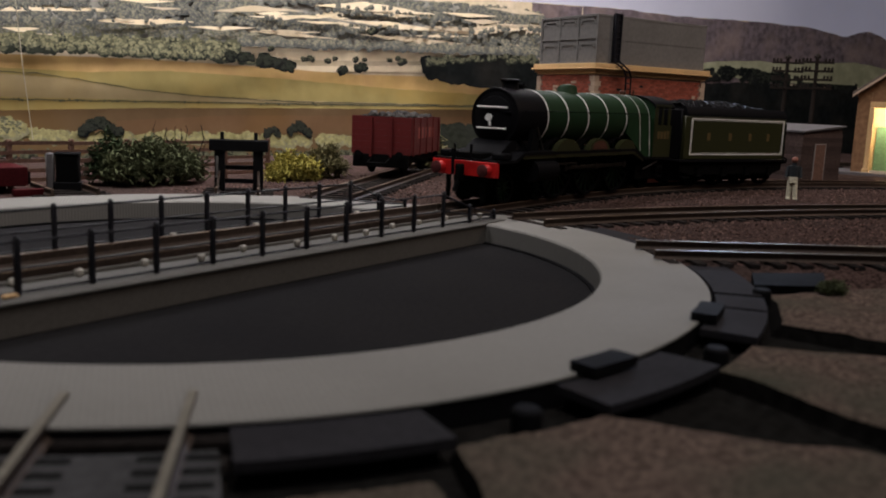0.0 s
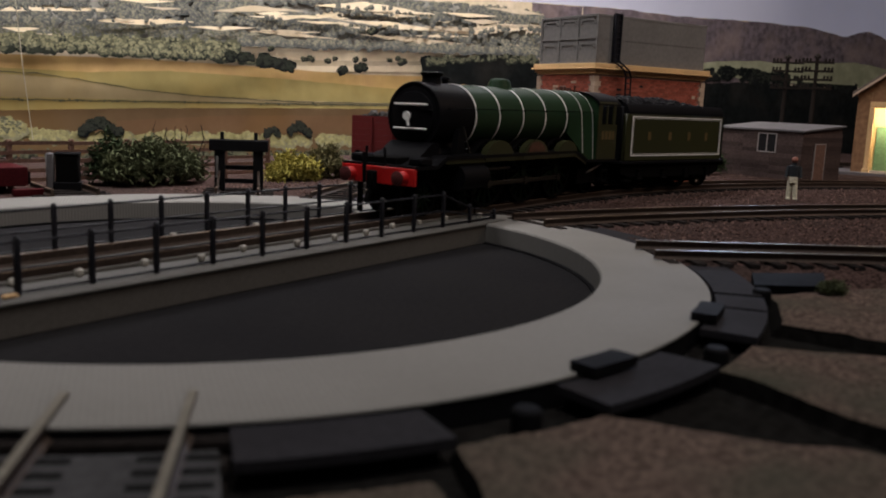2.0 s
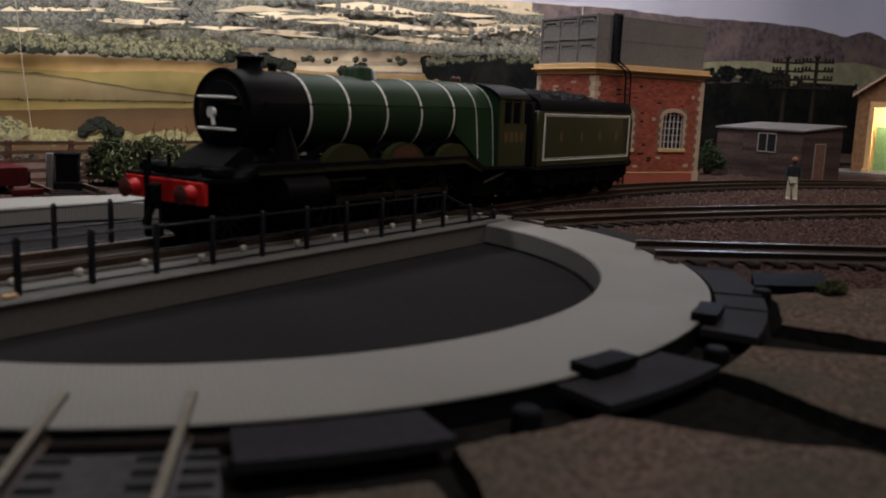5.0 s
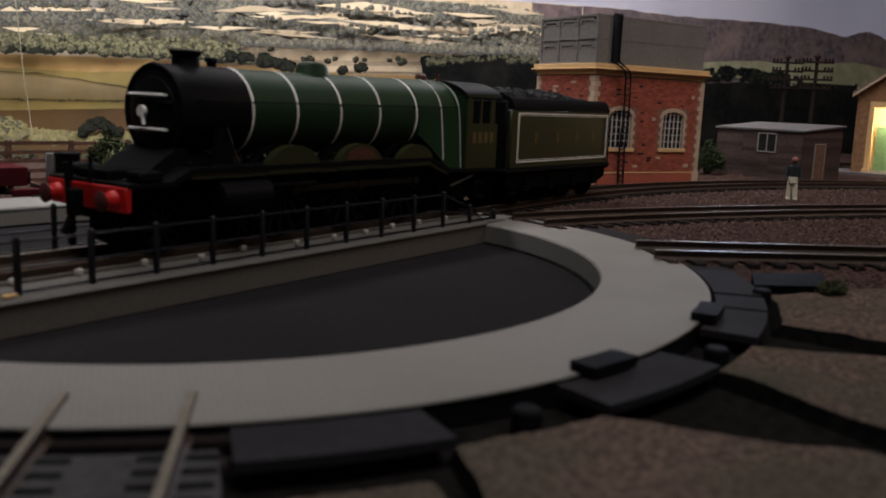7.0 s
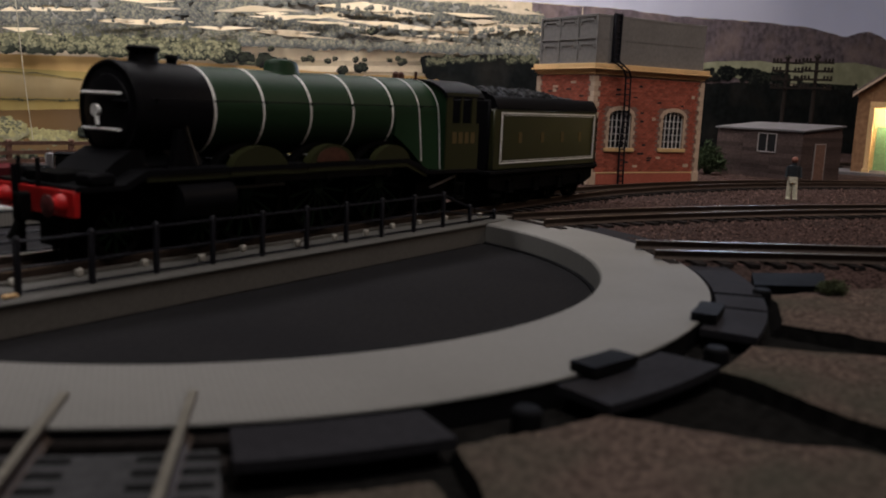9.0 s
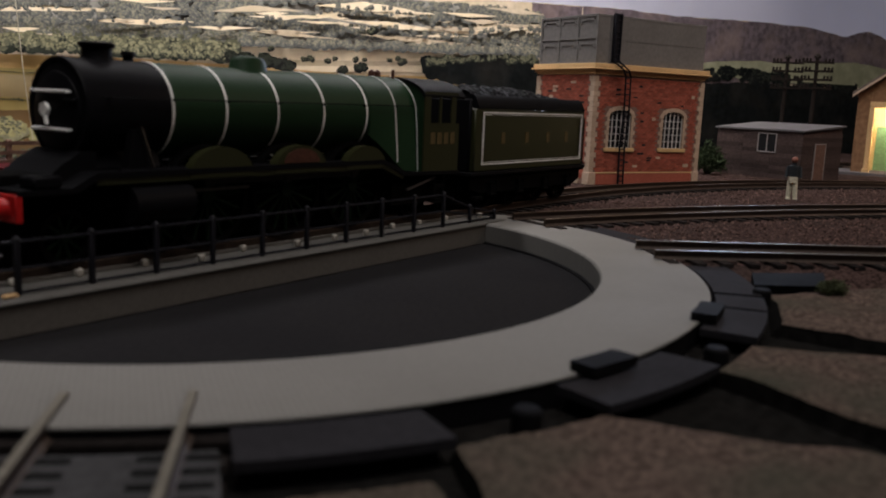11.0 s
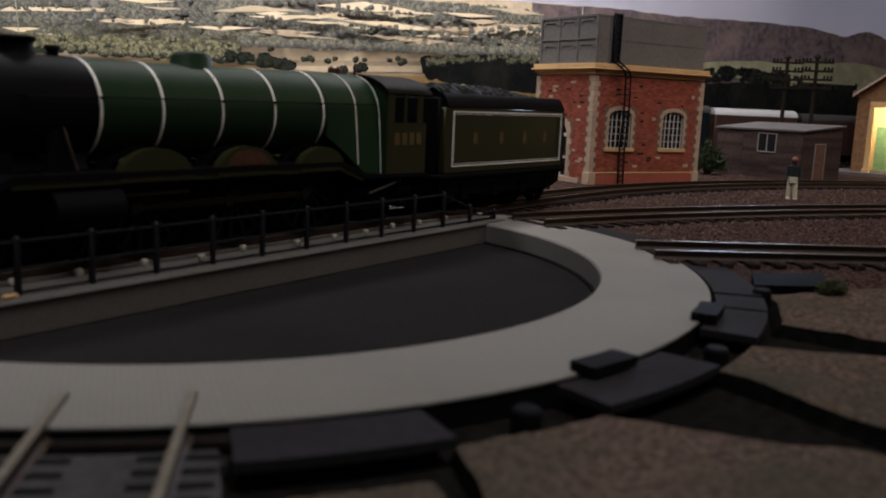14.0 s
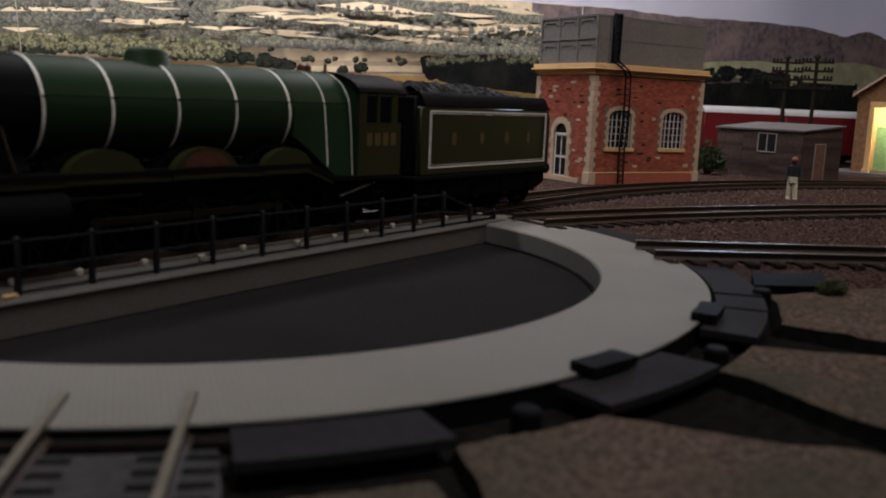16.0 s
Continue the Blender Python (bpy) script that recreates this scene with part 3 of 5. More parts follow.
    rod(bm, (-2.4, 0, 12.4), (-4.6, 0, 8.0), 1.0, 8)
    part("coupling_hook", bm, FRAME_BLACK, e)
    part("vacuum_pipe", Rod((-0.6, 4.2, 14), (-0.9, 4.4, 24.5), 0.7, 8), LOCO_BLACK, e)
    for s in (-1, 1):
        part("guard_iron", B(2, 3.5, s * 8.7 - 1, s * 8.7 + 1, 3.4, 13.6, bevel=0.3), FRAME_BLACK, e)
    # frames, cylinders
    part("main_frame", B(3, 160, -6.6, 6.6, 11, 23, bevel=0.3), FRAME_BLACK, e)
    # black block added to keep the gaps between the driving wheels dark
    part("wheel_gap_block", B(50, 156, -6.9, 6.9, 4.0, 11.2, bevel=0.3), FRAME_BLACK, e)
    part("bogie_frame", B(6, 49, -6.5, 6.5, 5.0, 11.2, bevel=0.3), FRAME_BLACK, e)
    for s in (-1, 1):
        cy = part("cylinder", Rod((29, s * 13.3, 15.6), (46, s * 13.3, 15.6), 4.6, 24), LOCO_BLACK, e)
        part("valve_chest", Rod((28, s * 12.5, 21.4), (47, s * 12.5, 21.4), 2.6, 18), LOCO_BLACK, cy)
        part("slide_bar", B(46, 66, s * 14.2 - 0.5, s * 14.2 + 0.5, 17.6, 18.4), ROD_STEEL, e)
        part("steam_pipe", prism([(30, 24), (36, 24), (35, 33), (31.5, 33)], "y", s * 10.5, s * 12.8), LOCO_BLACK, e)
        part("deflector_bar", Rod((33.4, s * 13.2, 33.6), (35.2, s * 15.4, 24.2), 0.42, 6), ROD_STEEL, e)
        for u in (56, 84.5, 113):
            part("splasher", splasher(u, s * 13.1, s * 15.8, 10.6 if u < 110 else 9.6, 21.2), SHEEN_GREEN, e, "green wheel splasher")
        pl = prism([(84.5 + 7 * math.cos(a), 23.9 + 4.0 * math.sin(a)) for a in [math.pi * k / 12 for k in range(13)]], "y", s * 15.82, s * 16.05)
        part("name_plate", pl, BRASS, e, "curved brass plate")
    # cab
    for s in (-1, 1):
        bm = bmesh.new()
        for a, b, lo, hi in ((142.7, 163.4, 18.4, 35.0), (142.7, 146.2, 35.0, 44.2), (151.4, 152.6, 35.0, 44.2), (158.6, 161.4, 35.0, 44.2), (142.7, 162.4, 44.2, 45.6)):
            box(bm, a, b, s * 15.5, s * 14.9, lo, hi)
        part("cab_side", bm, SHEEN_GREEN, e, "green cab side with a warm sheen in its olive colour", smooth=False)
        part("cab_window_frame", B(146.0, 158.8, s * 15.52, s * 15.6, 34.8, 35.2), SHEEN_GREEN, e)
        for k in range(4):
            u = 146.4 + k * 3.9
            part("number_bar", B(u, u + 2.6, s * 15.5, s * 15.62, 28.0, 32.0), GILT, e, "gilt bar of the running number", smooth=False)
    bm = bmesh.new()
    prof = [(16.0 * math.cos(a), 43.0 + 7.2 * math.sin(a)) for a in [math.pi * (0.06 + 0.88 * k / 16) for k in range(17)]]
    inner = [(y * 0.96, z - 0.7) for y, z in prof][::-1]
    part("cab_roof", prism(prof + inner, "x", 142.3, 166.5), LOCO_BLACK, e, "black curved cab roof")
    front = [(y * 0.95, z - 0.5) for y, z in prof] + [(-15, 18.6), (15, 18.6)]
    part("cab_front", prism(front, "x", 142.75, 143.3), LOCO_GREEN, e)
    part("cab_floor", B(143, 165, -14.8, 14.8, 18.0, 19.0), FRAME_BLACK, e)
    part("backhead", B(144, 148, -10, 10, 19, 38, bevel=1.5), FRAME_BLACK, e)
    # the gauge is no lamp: its glint is given as emission
    part("backhead_gauge", Rod((148, -8.5, 39.2), (148.6, -8.5, 39.2), 0.9, 12), glow("gauge_glint", (1.0, 0.75, 0.35), 1.2), e)
    for s in (-1, 1):
        bm = B(150, 156, s * 12, s * 15.4, 8, 9, bevel=0.2)
        box(bm, 150, 156, s * 12, s * 15.4, 13, 14)
        rod(bm, (150.3, s * 15, 8), (150.3, s * 15, 18), 0.4, 6)
        rod(bm, (155.7, s * 15, 8), (155.7, s * 15, 18), 0.4, 6)
        part("cab_step", bm, FRAME_BLACK, e)
        part("injector_pipe", Rod((136, s * 14, 13), (152, s * 14, 16.5), 0.45, 6), STEEL, e)
        part("trailing_frame", B(130, 158, s * 11.4, s * 12.2, 8, 15, bevel=0.3), FRAME_BLACK, e)
    return e


def build_tender():
    t = thing("locomotive_tender", "green tender, a warm sheen in its colour, with white lining and a coal load", "tender")
    part("tank_body", B(174.5, 264, -15.3, 15.3, 17.2, 40.6, bevel=0.5), SHEEN_GREEN, t, "green tank side with a warm sheen in its olive colour")
    part("footplate", B(172, 266, -16.0, 16.0, 15.8, 17.2, bevel=0.2), LOCO_BLACK, t)
    bm = bmesh.new()
    prof = [(-15.3, 40.6), (-15.3, 41.4), (-13.6, 44.6), (-12.4, 45.6), (12.4, 45.6), (13.6, 44.6), (15.3, 41.4), (15.3, 40.6)]
    part("coal_rail", prism(prof, "x", 176.5, 263.8), LOCO_BLACK, t, "black flared top")
    bm = bmesh.new()
    nu, nv = 44, 16
    grid = [[bm.verts.new((178 + 72 * i / (nu - 1), -11.8 + 23.6 * j / (nv - 1),
                           45.2 + (3.4 * math.sin(math.pi * j / (nv - 1)) * min(1, (nu - i) / 14) * min(1, (i + 4) / 8) + (1.4 * noise.noise(Vector((i * 0.55, j * 0.55, 0))) + 0.8 * random.random()) * (1 if 0 < j < nv - 1 else 0)))) for j in range(nv)] for i in range(nu)]
    for i in range(nu - 1):
        for j in range(nv - 1):
            bm.faces.new((grid[i][j], grid[i + 1][j], grid[i + 1][j + 1], grid[i][j + 1]))
    part("coal_load", bm, COAL, t, "heap of black coal", smooth=False)
    part("front_plate", B(173.5, 175.5, -13.5, 13.5, 17.2, 44, bevel=0.6), LOCO_BLACK, t)
    for s in (-1, 1):
        bm = bmesh.new()
        y0, y1 = s * 15.3, s * 15.42
        a, b, lo, hi = 179.6, 261.8, 19.8, 39.4
        # an outer white line with a finer one inside it
        for inset, w in ((0, 0.42), (0.9, 0.16)):
            a0, b0, l0, h0 = a + inset, b - inset, lo + inset, hi - inset
            box(bm, a0, b0, y0, y1, l0, l0 + w)
            box(bm, a0, b0, y0, y1, h0 - w, h0)
            box(bm, a0, a0 + w, y0, y1, l0 + w, h0 - w)
            box(bm, b0 - w, b0, y0, y1, l0 + w, h0 - w)
        part("lining", bm, WHITE_LINE, t, "white lining round the tank side", smooth=False)
        for u in (193.6, 211.9, 229.6, 246.3):
            part("letter_bar", B(u - 0.4, u + 2.2, y0, y1, 27.6, 31.8), GILT, t, "gilt bar of the tank lettering", smooth=False)
        part("frame_side", prism([(174, 15.8), (264, 15.8), (264, 11), (258, 9), (182, 9), (174, 11)], "y", s * 13.6, s * 14.3), FRAME_BLACK, t)
        for u in (189, 210, 231, 252):
            part("axle_box", B(u - 2, u + 2, s * 14.3, s * 15.3, 8.2, 13, bevel=0.4), FRAME_BLACK, t)
        part("step", B(176, 181, s * 13, s * 15.8, 7, 8), FRAME_BLACK, t)
        part("rear_buffer", Rod((266, s * 11.4, 16.2), (271, s * 11.4, 16.2), 2.0, 16), FRAME_BLACK, t)
        part("rear_handrail", Rod((263, s * 15.9, 18), (263, s * 15.9, 38), 0.3, 6), FRAME_BLACK, t)
    part("underframe", B(174, 264, -7.4, 7.4, 5, 15.8), FRAME_BLACK, t)
    part("drawbar", B(160, 175, -1.5, 1.5, 12, 13), FRAME_BLACK, t)
    return t


engine, tender = build_engine(), build_tender()
WHEELS = [(wheel(engine, "driving_wheel", u, 9.2, 15.85, 13.3, 16, WHEEL_GREEN), 13.3, u, 15.85) for u in (56, 84.5, 113)]
WHEELS += [(wheel(engine, "bogie_wheel", u, 9.2, 8.85, 6.3, 10, WHEEL_GREEN), 6.3, u, 8.85) for u in (15.5, 41)]
WHEELS += [(wheel(engine, "trailing_wheel", 144, 9.2, 9.85, 7.3, 10, WHEEL_GREEN), 7.3, 144, 9.85)]
WHEELS += [(wheel(tender, "tender_wheel", u, 9.2, 10.7, 8.2, 12, WHEEL_GREEN), 8.2, u, 10.7) for u in (189, 210, 231, 252)]
RODS = []
for side in (-1, 1):
    bm = B(-1, 58, side * 12.0 - 0.4, side * 12.0 + 0.4, -0.9, 0.9, bevel=0.2)
    for k in (0, 28.5, 57):
        rod(bm, (k, side * 10.2, 0), (k, side * 12.7, 0), 1.6, 14)
    r = part("coupling_rod", bm, ROD_STEEL, engine, "oily steel coupling rod")
    RODS.append((r, 90 * (side > 0)))

# ---- water tower ----


def arch(x0, x1, z0, z1, rise, n=10):
    """Outline of an opening with a segmental head."""
    c, h = (x0 + x1) / 2, (x1 - x0) / 2
    return [(x0, z0), (x1, z0)] + [(c + h * math.cos(math.pi * k / n), z1 + rise * math.sin(math.pi * k / n)) for k in range(n + 1)]


BRICK_MESH = {}


def brick_piece(w, h, d, parent, x, y, z, material=None, name="brick"):
    key = (round(w, 2), round(h, 2), d, name)
    if key not in BRICK_MESH:
        ob = part(name, B(0, w, 0, d, 0, h), material or BRICK, parent, smooth=False)
        BRICK_MESH[key] = ob.data
    else:
        ob = new(name, BRICK_MESH[key])
        ob.parent = parent
    ob.location = (x * MM, y * MM, z * MM)
    return ob


def wall_with_openings(name, parent, length, top, thick, openings, material):
    """A wall in local x and z with thickness along y; openings are (x0, x1, z0, z1)."""
    xs = sorted({0, length, *[o[0] for o in openings], *[o[1] for o in openings]})
    bm = bmesh.new()
    for a, b in zip(xs, xs[1:]):
        holes = sorted((o[2], o[3]) for o in openings if o[0] <= a and o[1] >= b)
        z = 0
        for lo, hi in holes:
            if lo > z:
                box(bm, a, b, 0, thick, z, lo)
            z = hi
        box(bm, a, b, 0, thick, z, top)
    return part(name, bm, material, parent, smooth=False)


def arched_window(wall, xc, w, z0, z1, rise, cols, rows, proud=0.0):
    win = part("window_frame", prism(arch(xc - w / 2, xc + w / 2, z0, z1, rise), "y", 1.3, 1.5), GLASS_DARK, wall, "dark glazing behind white bars")
    for k in range(cols + 1):
        x = xc - w / 2 + w * k / cols
        f = (x - xc) / (w / 2)
        ztop = z1 + rise * math.sqrt(max(0, 1 - f * f))
        part("glazing_bar", B(x - 0.2, x + 0.2, 0.7, 1.3, z0, ztop), WHITE_FRAME, win, smooth=False)
    for k in range(rows + 1):
        z = z0 + (z1 + rise * 0.45 - z0) * k / rows
        part("glazing_bar", B(xc - w / 2, xc + w / 2, 0.75, 1.25, z - 0.18, z + 0.18), WHITE_FRAME, win, smooth=False)
    # head of stones, jamb stones and sill
    n = 9
    for k in range(n):
        a0, a1 = math.pi * k / n, math.pi * (k + 1) / n
        pts = [(xc + (w / 2) * math.cos(a0), z1 + rise * math.sin(a0)), (xc + (w / 2 + 2.4) * math.cos(a0), z1 + (rise + 2.4) * math.sin(a0)),
               (xc + (w / 2 + 2.4) * math.cos(a1), z1 + (rise + 2.4) * math.sin(a1)), (xc + (w / 2) * math.cos(a1), z1 + rise * math.sin(a1))]
        part("arch_stone", prism(pts, "y", -0.55, 1.2), PALE_STONE, wall)
    k, z = 0, z0
    while z < z1 - 0.5:
        h = min(2.5, z1 - z)
        wd = 2.9 if k % 2 else 1.6
        for s in (-1, 1):
            x0 = xc + s * w / 2
            part("jamb_stone", B(min(x0, x0 + s * wd), max(x0, x0 + s * wd), -0.5, 1.2, z + 0.05, z + h - 0.05), PALE_STONE, wall, smooth=False)
        z, k = z + h, k + 1
    part("sill", B(xc - w / 2 - 2.8, xc + w / 2 + 2.8, -1.2, 1.2, z0 - 2.2, z0, bevel=0.2), CREAM, wall, "cream window sill")


def bricks_on(wall, length, z0, top, openings, limit=10000):
    rows = int((top - z0) / 1.25)
    for j in range(rows):
        z = z0 + j * 1.25
        x = 0.2 if j % 2 else -1.3
        k = 0
        while x < length - 0.2:
            a, b = max(0.1, x), min(length - 0.1, x + 2.85)
            x += 3.0
            k += 1
            if b - a < 0.5 or any(a < o[1] + 0.2 and b > o[0] - 0.2 and z < o[3] and z + 1.1 > o[2] for o in openings):
                continue
            proud = 0.22
            brick_piece(round(b - a, 1), 1.1, 0.5, wall, a, -proud, z)
    # larger odd bricks let into the courses
    for k in range(int(length * 0.5)):
        w, h = random.choice((2.6, 3.4, 4.4)), random.choice((1.4, 1.9))
        x, z = random.uniform(5, length - 9), z0 + 1.25 * random.randrange(2, rows - 2)
        if any(x < o[1] + 0.8 and x + w > o[0] - 0.8 and z < o[3] + 1 and z + h > o[2] - 1 for o in openings):
            continue
        if k % 2:
            brick_piece(w, h, 0.8, wall, x, -0.42, z, PALE_STONE, "pale_brick")
        else:
            brick_piece(w, h * 0.6, 0.7, wall, x, -0.36, z, ROOF_DARK, "dark_brick")


TOWER_W, TOWER_D, TOWER_TURN = 86.0, 52.0, -24.0


def build_water_tower():
    t = thing("water_tower", "red brick water tower with a grey panelled tank", "water tower", at(293.7, 25.6, -0.8, TOWER_TURN))
    W, D = TOWER_W, TOWER_D
    # front wall along x at y = 0, side wall along y at x = 0
    fo = [(12.0, 30.0, 21.2, 43.5), (54.2, 72.2, 21.2, 43.5)]
    front = wall_with_openings("front_wall", t, W, 62, 2.0, fo, MORTAR)
    for xc in (21.0, 63.2):
        arched_window(front, xc, 17.0, 21.2, 39.6, 3.2, 5, 5)
    side = wall_with_openings("side_wall", t, D, 62, 2.0, [(17.5, 32.5, 0, 35)], MORTAR)
    side.matrix_local = pose(0, D * MM, 0, 0, 0, -90)
    back = part("back_wall", B(2, W - 2, D - 2, D, 0, 62), MORTAR, t, smooth=False)
    part("far_wall", B(W - 2, W, 2, D - 2, 0, 62), MORTAR, t, smooth=False)
    # door of the side wall
    door = part("door", B(18.9, 31.1, 0.9, 1.5, 0, 27), WHITE_FRAME, side, "white panelled door")
    for x in (20.2, 25.6):
        for z, h in ((3.6, 10.0), (15.0, 11.2)):
            part("door_pane", B(x, x + 4.2, 0.7, 0.88, z, z + h), GLASS_DARK, door)
    part("transom", B(18.6, 31.4, 0.4, 1.5, 27, 28.2), WHITE_FRAME, side, smooth=False)
    part("fanlight", prism(arch(19.2, 30.8, 28.2, 28.4, 5.8), "y", 0.9, 1.5), GLASS_DARK, side)
    for k in range(9):
        a0, a1 = math.pi * k / 9, math.pi * (k + 1) / 9
        pts = [(25 + r * math.cos(a), 28.4 + r * math.sin(a)) for r, a in ((5.6, a0), (9.2, a0), (9.2, a1), (5.6, a1))]
        part("arch_stone", prism(pts, "y", -0.55, 1.5), PALE_STONE, side)
    for k in range(9):
        wd = 4.0 if k % 2 else 2.6
        for s in (-1, 1):
            x0 = 25 + s * 6.1
            part("jamb_stone", B(min(x0, x0 + s * wd), max(x0, x0 + s * wd), -0.5, 1.5, k * 3.15 + 0.06, k * 3.15 + 3.1), PALE_STONE, side, smooth=False)
    # quoins at the corners
    for x in (0, W):
        s = 1 if x == 0 else -1
        for k in range(19):
            z = 7.2 + k * 2.85
            wd, wd2 = (3.8, 2.4) if k % 2 else (2.4, 3.8)
            bm = B(min(x - s * 0.7, x + s * wd), max(x - s * 0.7, x + s * wd), -0.7, wd2 if x == 0 else 3, z, z + 2.75)
            part("quoin", bm, PALE_STONE, t, smooth=False)
    for k in range(19):
        z = 7.2 + k * 2.85
        wd = 3.8 if k % 2 else 2.4
        part("quoin", B(-0.7, 3, D - wd, D + 0.6, z, z + 2.75), PALE_STONE, t, smooth=False)
    # plinth
    for nm, b in (("plinth", (4.4, W - 4.4, -1.1, 0, 0, 6.4)), ):
        part(nm, B(*b, bevel=0.3), BRICK, t)
    part("plinth_cap", B(4.4, W - 4.4, -1.3, 0.2, 6.5, 7.1, bevel=0.2), CREAM, t)
    part("corner_base", B(-1.2, 4.4, -1.3, 4.4, 0, 7.2, bevel=0.3), PALE_STONE, t)
    part("corner_base", B(W - 4.4, W + 1.2, -1.4, 5, 0, 7.2, bevel=0.3), PALE_STONE, t)
    part("plinth_side", B(-1.1, 0, 8, D, 0, 3.0, bevel=0.2), PALE_STONE, t)
    # cornice
    bm = bmesh.new()
    for o, lo, hi in ((0.9, 62.2, 63.6), (2.0, 63.6, 64.8), (3.4, 64.8, 65.8), (2.4, 65.8, 68.2)):
        box(bm, -o, W + o, -o, D + o, lo, hi, bevel=0.25)
    part("cornice", bm, CREAM, t, "moulded ochre cornice", smooth=False)
    # tank of panels with raised ribs
    tank = part("tank", B(0.5, W - 0.5, 0.5, D - 0.5, 68.2, 95.0, bevel=0.2), TANK_GREY, t, "grey panelled iron water tank")
    for z in (68.2, 81.6, 93.8):
        part("tank_rib", B(-0.15, 0.5, 0.1, D - 0.1, z, z + 1.2), TANK_GREY, tank, smooth=False)
    for z, h in ((81.4, 0.3), (93.6, 1.3)):
        part("tank_seam", B(0.1, W - 0.1, 0.36, 0.5, z, z + h), TANK_GREY, tank, smooth=False)
    for k in range(4):
        y = 0.1 + (D - 1.6) * k / 3
        part("tank_rib", B(-0.3, 0.5, y, y + 1.4, 68.2, 94.9), TANK_GREY, tank, smooth=False)
        if k < 3:
            for z in (69.4, 82.8):
                # rounded panel moulding: a bar with a short return at each end
                bm = B(-0.1, 0.5, y + 4.0, y + 14.2, z + 9.0, z + 10.0)
                for y0, y1 in ((y + 2.6, y + 4.2), (y + 14.0, y + 15.6)):
                    box(bm, -0.1, 0.5, y0, y1, z + 7.4, z + 9.2)
                part("panel_moulding", bm, TANK_GREY, tank, smooth=False)
    part("tank_post", B(0.1, 1.6, 0.1, 0.5, 68.2, 94.9), TANK_GREY, tank, smooth=False)
    # iron ladder over the tank and the cornice
    ladder = thing("iron_ladder", "black iron ladder bent over the tower cornice", "ladder", at(293.7, 25.6, -0.8, TOWER_TURN))
    line = [(13.6, -1.8, 95.6), (13.4, -1.8, 70.0), (15.6, -3.6, 67.6), (18.6, -5.0, 65.0), (20.6, -4.6, 61.0), (22.0, -3.6, 44.0), (21.2, -3.0, 22.0), (22.2, -2.6, 0.2)]
    for off in (-1.9, 1.9):
        bm = bmesh.new()
        for p, q in zip(line, line[1:]):
            rod(bm, (p[0] + off, p[1], p[2]), (q[0] + off, q[1], q[2]), 0.5, 6)
        part("stile", bm, FENCE_BLACK, ladder)
    z = 2.0
    while z < 97:
        for p, q in zip(line, line[1:]):
            if q[2] <= z <= p[2]:
                f = (p[2] - z) / (p[2] - q[2])
                x, y = p[0] + f * (q[0] - p[0]), p[1] + f * (q[1] - p[1])
                part("rung", Rod((x - 1.9, y, z), (x + 1.9, y, z), 0.32, 6), FENCE_BLACK, ladder)
                break
        z += 3.1
    part("safety_cage", B(10.8, 16.0, -1.4, 0.3, 69.2, 96.0, bevel=0.2), FENCE_BLACK, ladder, "dark backing plate of the upper ladder")
    return t, front, side


tower, tower_front, tower_side = build_water_tower()

# ---- timber shed ----


def build_timber_shed():
    t = thing("timber_shed", "weathered brown plank shed with a pale felt roof", "shed", at(467.5, -49.2, -1.0, 70))
    L, D, H = 70.0, 48.0, 34.0
    # local x along the front wall (away from the corner), local y away from the layout's front is negative
    part("wall_core", prism([(-0.4, 0), (-0.4, H - 0.5), (-D + 0.4, H + 3.4), (-D + 0.4, 0)], "x", 0.4, L - 0.4), TIMBER, t, smooth=False)
    for j in range(11):
        z = 0.2 + j * 2.95
        for x0, x1 in ((0, 24), (24.2, 47.5), (47.7, L)):
            part("plank", B(x0, x1, -0.4, 0.1 + 0.25 * random.random(), z, z + 2.8), TIMBER, t, smooth=False)
        part("plank", B(-0.3 * random.random(), 0.4, -D, -0.45, z, z + 2.8), TIMBER, t, smooth=False)
    bm = prism([(1.6, H - 0.8), (1.6, H + 0.3), (-D - 1.6, H + 4.6), (-D - 1.6, H + 3.5)], "x", -1.6, L + 1.6)
    part("roof", bm, ROOF_FELT, t, "pale grey felt roof")
    win = part("window", B(20.0, 34.2, 0.35, 0.6, 18.6, 31), GLASS_DARK, t)
    bm = bmesh.new()
    for x in (19.6, 26.8, 34.0):
        box(bm, x, x + 0.6, 0.4, 1.0, 18.2, 31.3)
    box(bm, 19.6, 34.6, 0.4, 1.0, 30.8, 31.4)
    box(bm, 19.6, 34.6, 0.4, 1.0, 18.0, 18.6)
    part("window_frame", bm, DARK_FRAME, win, "thin pale grey window frame", smooth=False)
    door = part("door", B(-0.75, -0.35, -27, -15, 0.5, 25), FENCE_WOOD, t, "brown side door")
    bm = B(-0.9, -0.3, -27.5, -27, 0.3, 25.5)
    box(bm, -0.9, -0.3, -15, -14.4, 0.3, 25.5)
    box(bm, -0.9, -0.3, -27.5, -14.4, 25, 25.5)
    part("door_frame", bm, DARK_FRAME, door, "pale door frame", smooth=False)


build_timber_shed()

# ---- goods shed with its lamp ----


GOODS = at(600, -58, -1.0, -84)


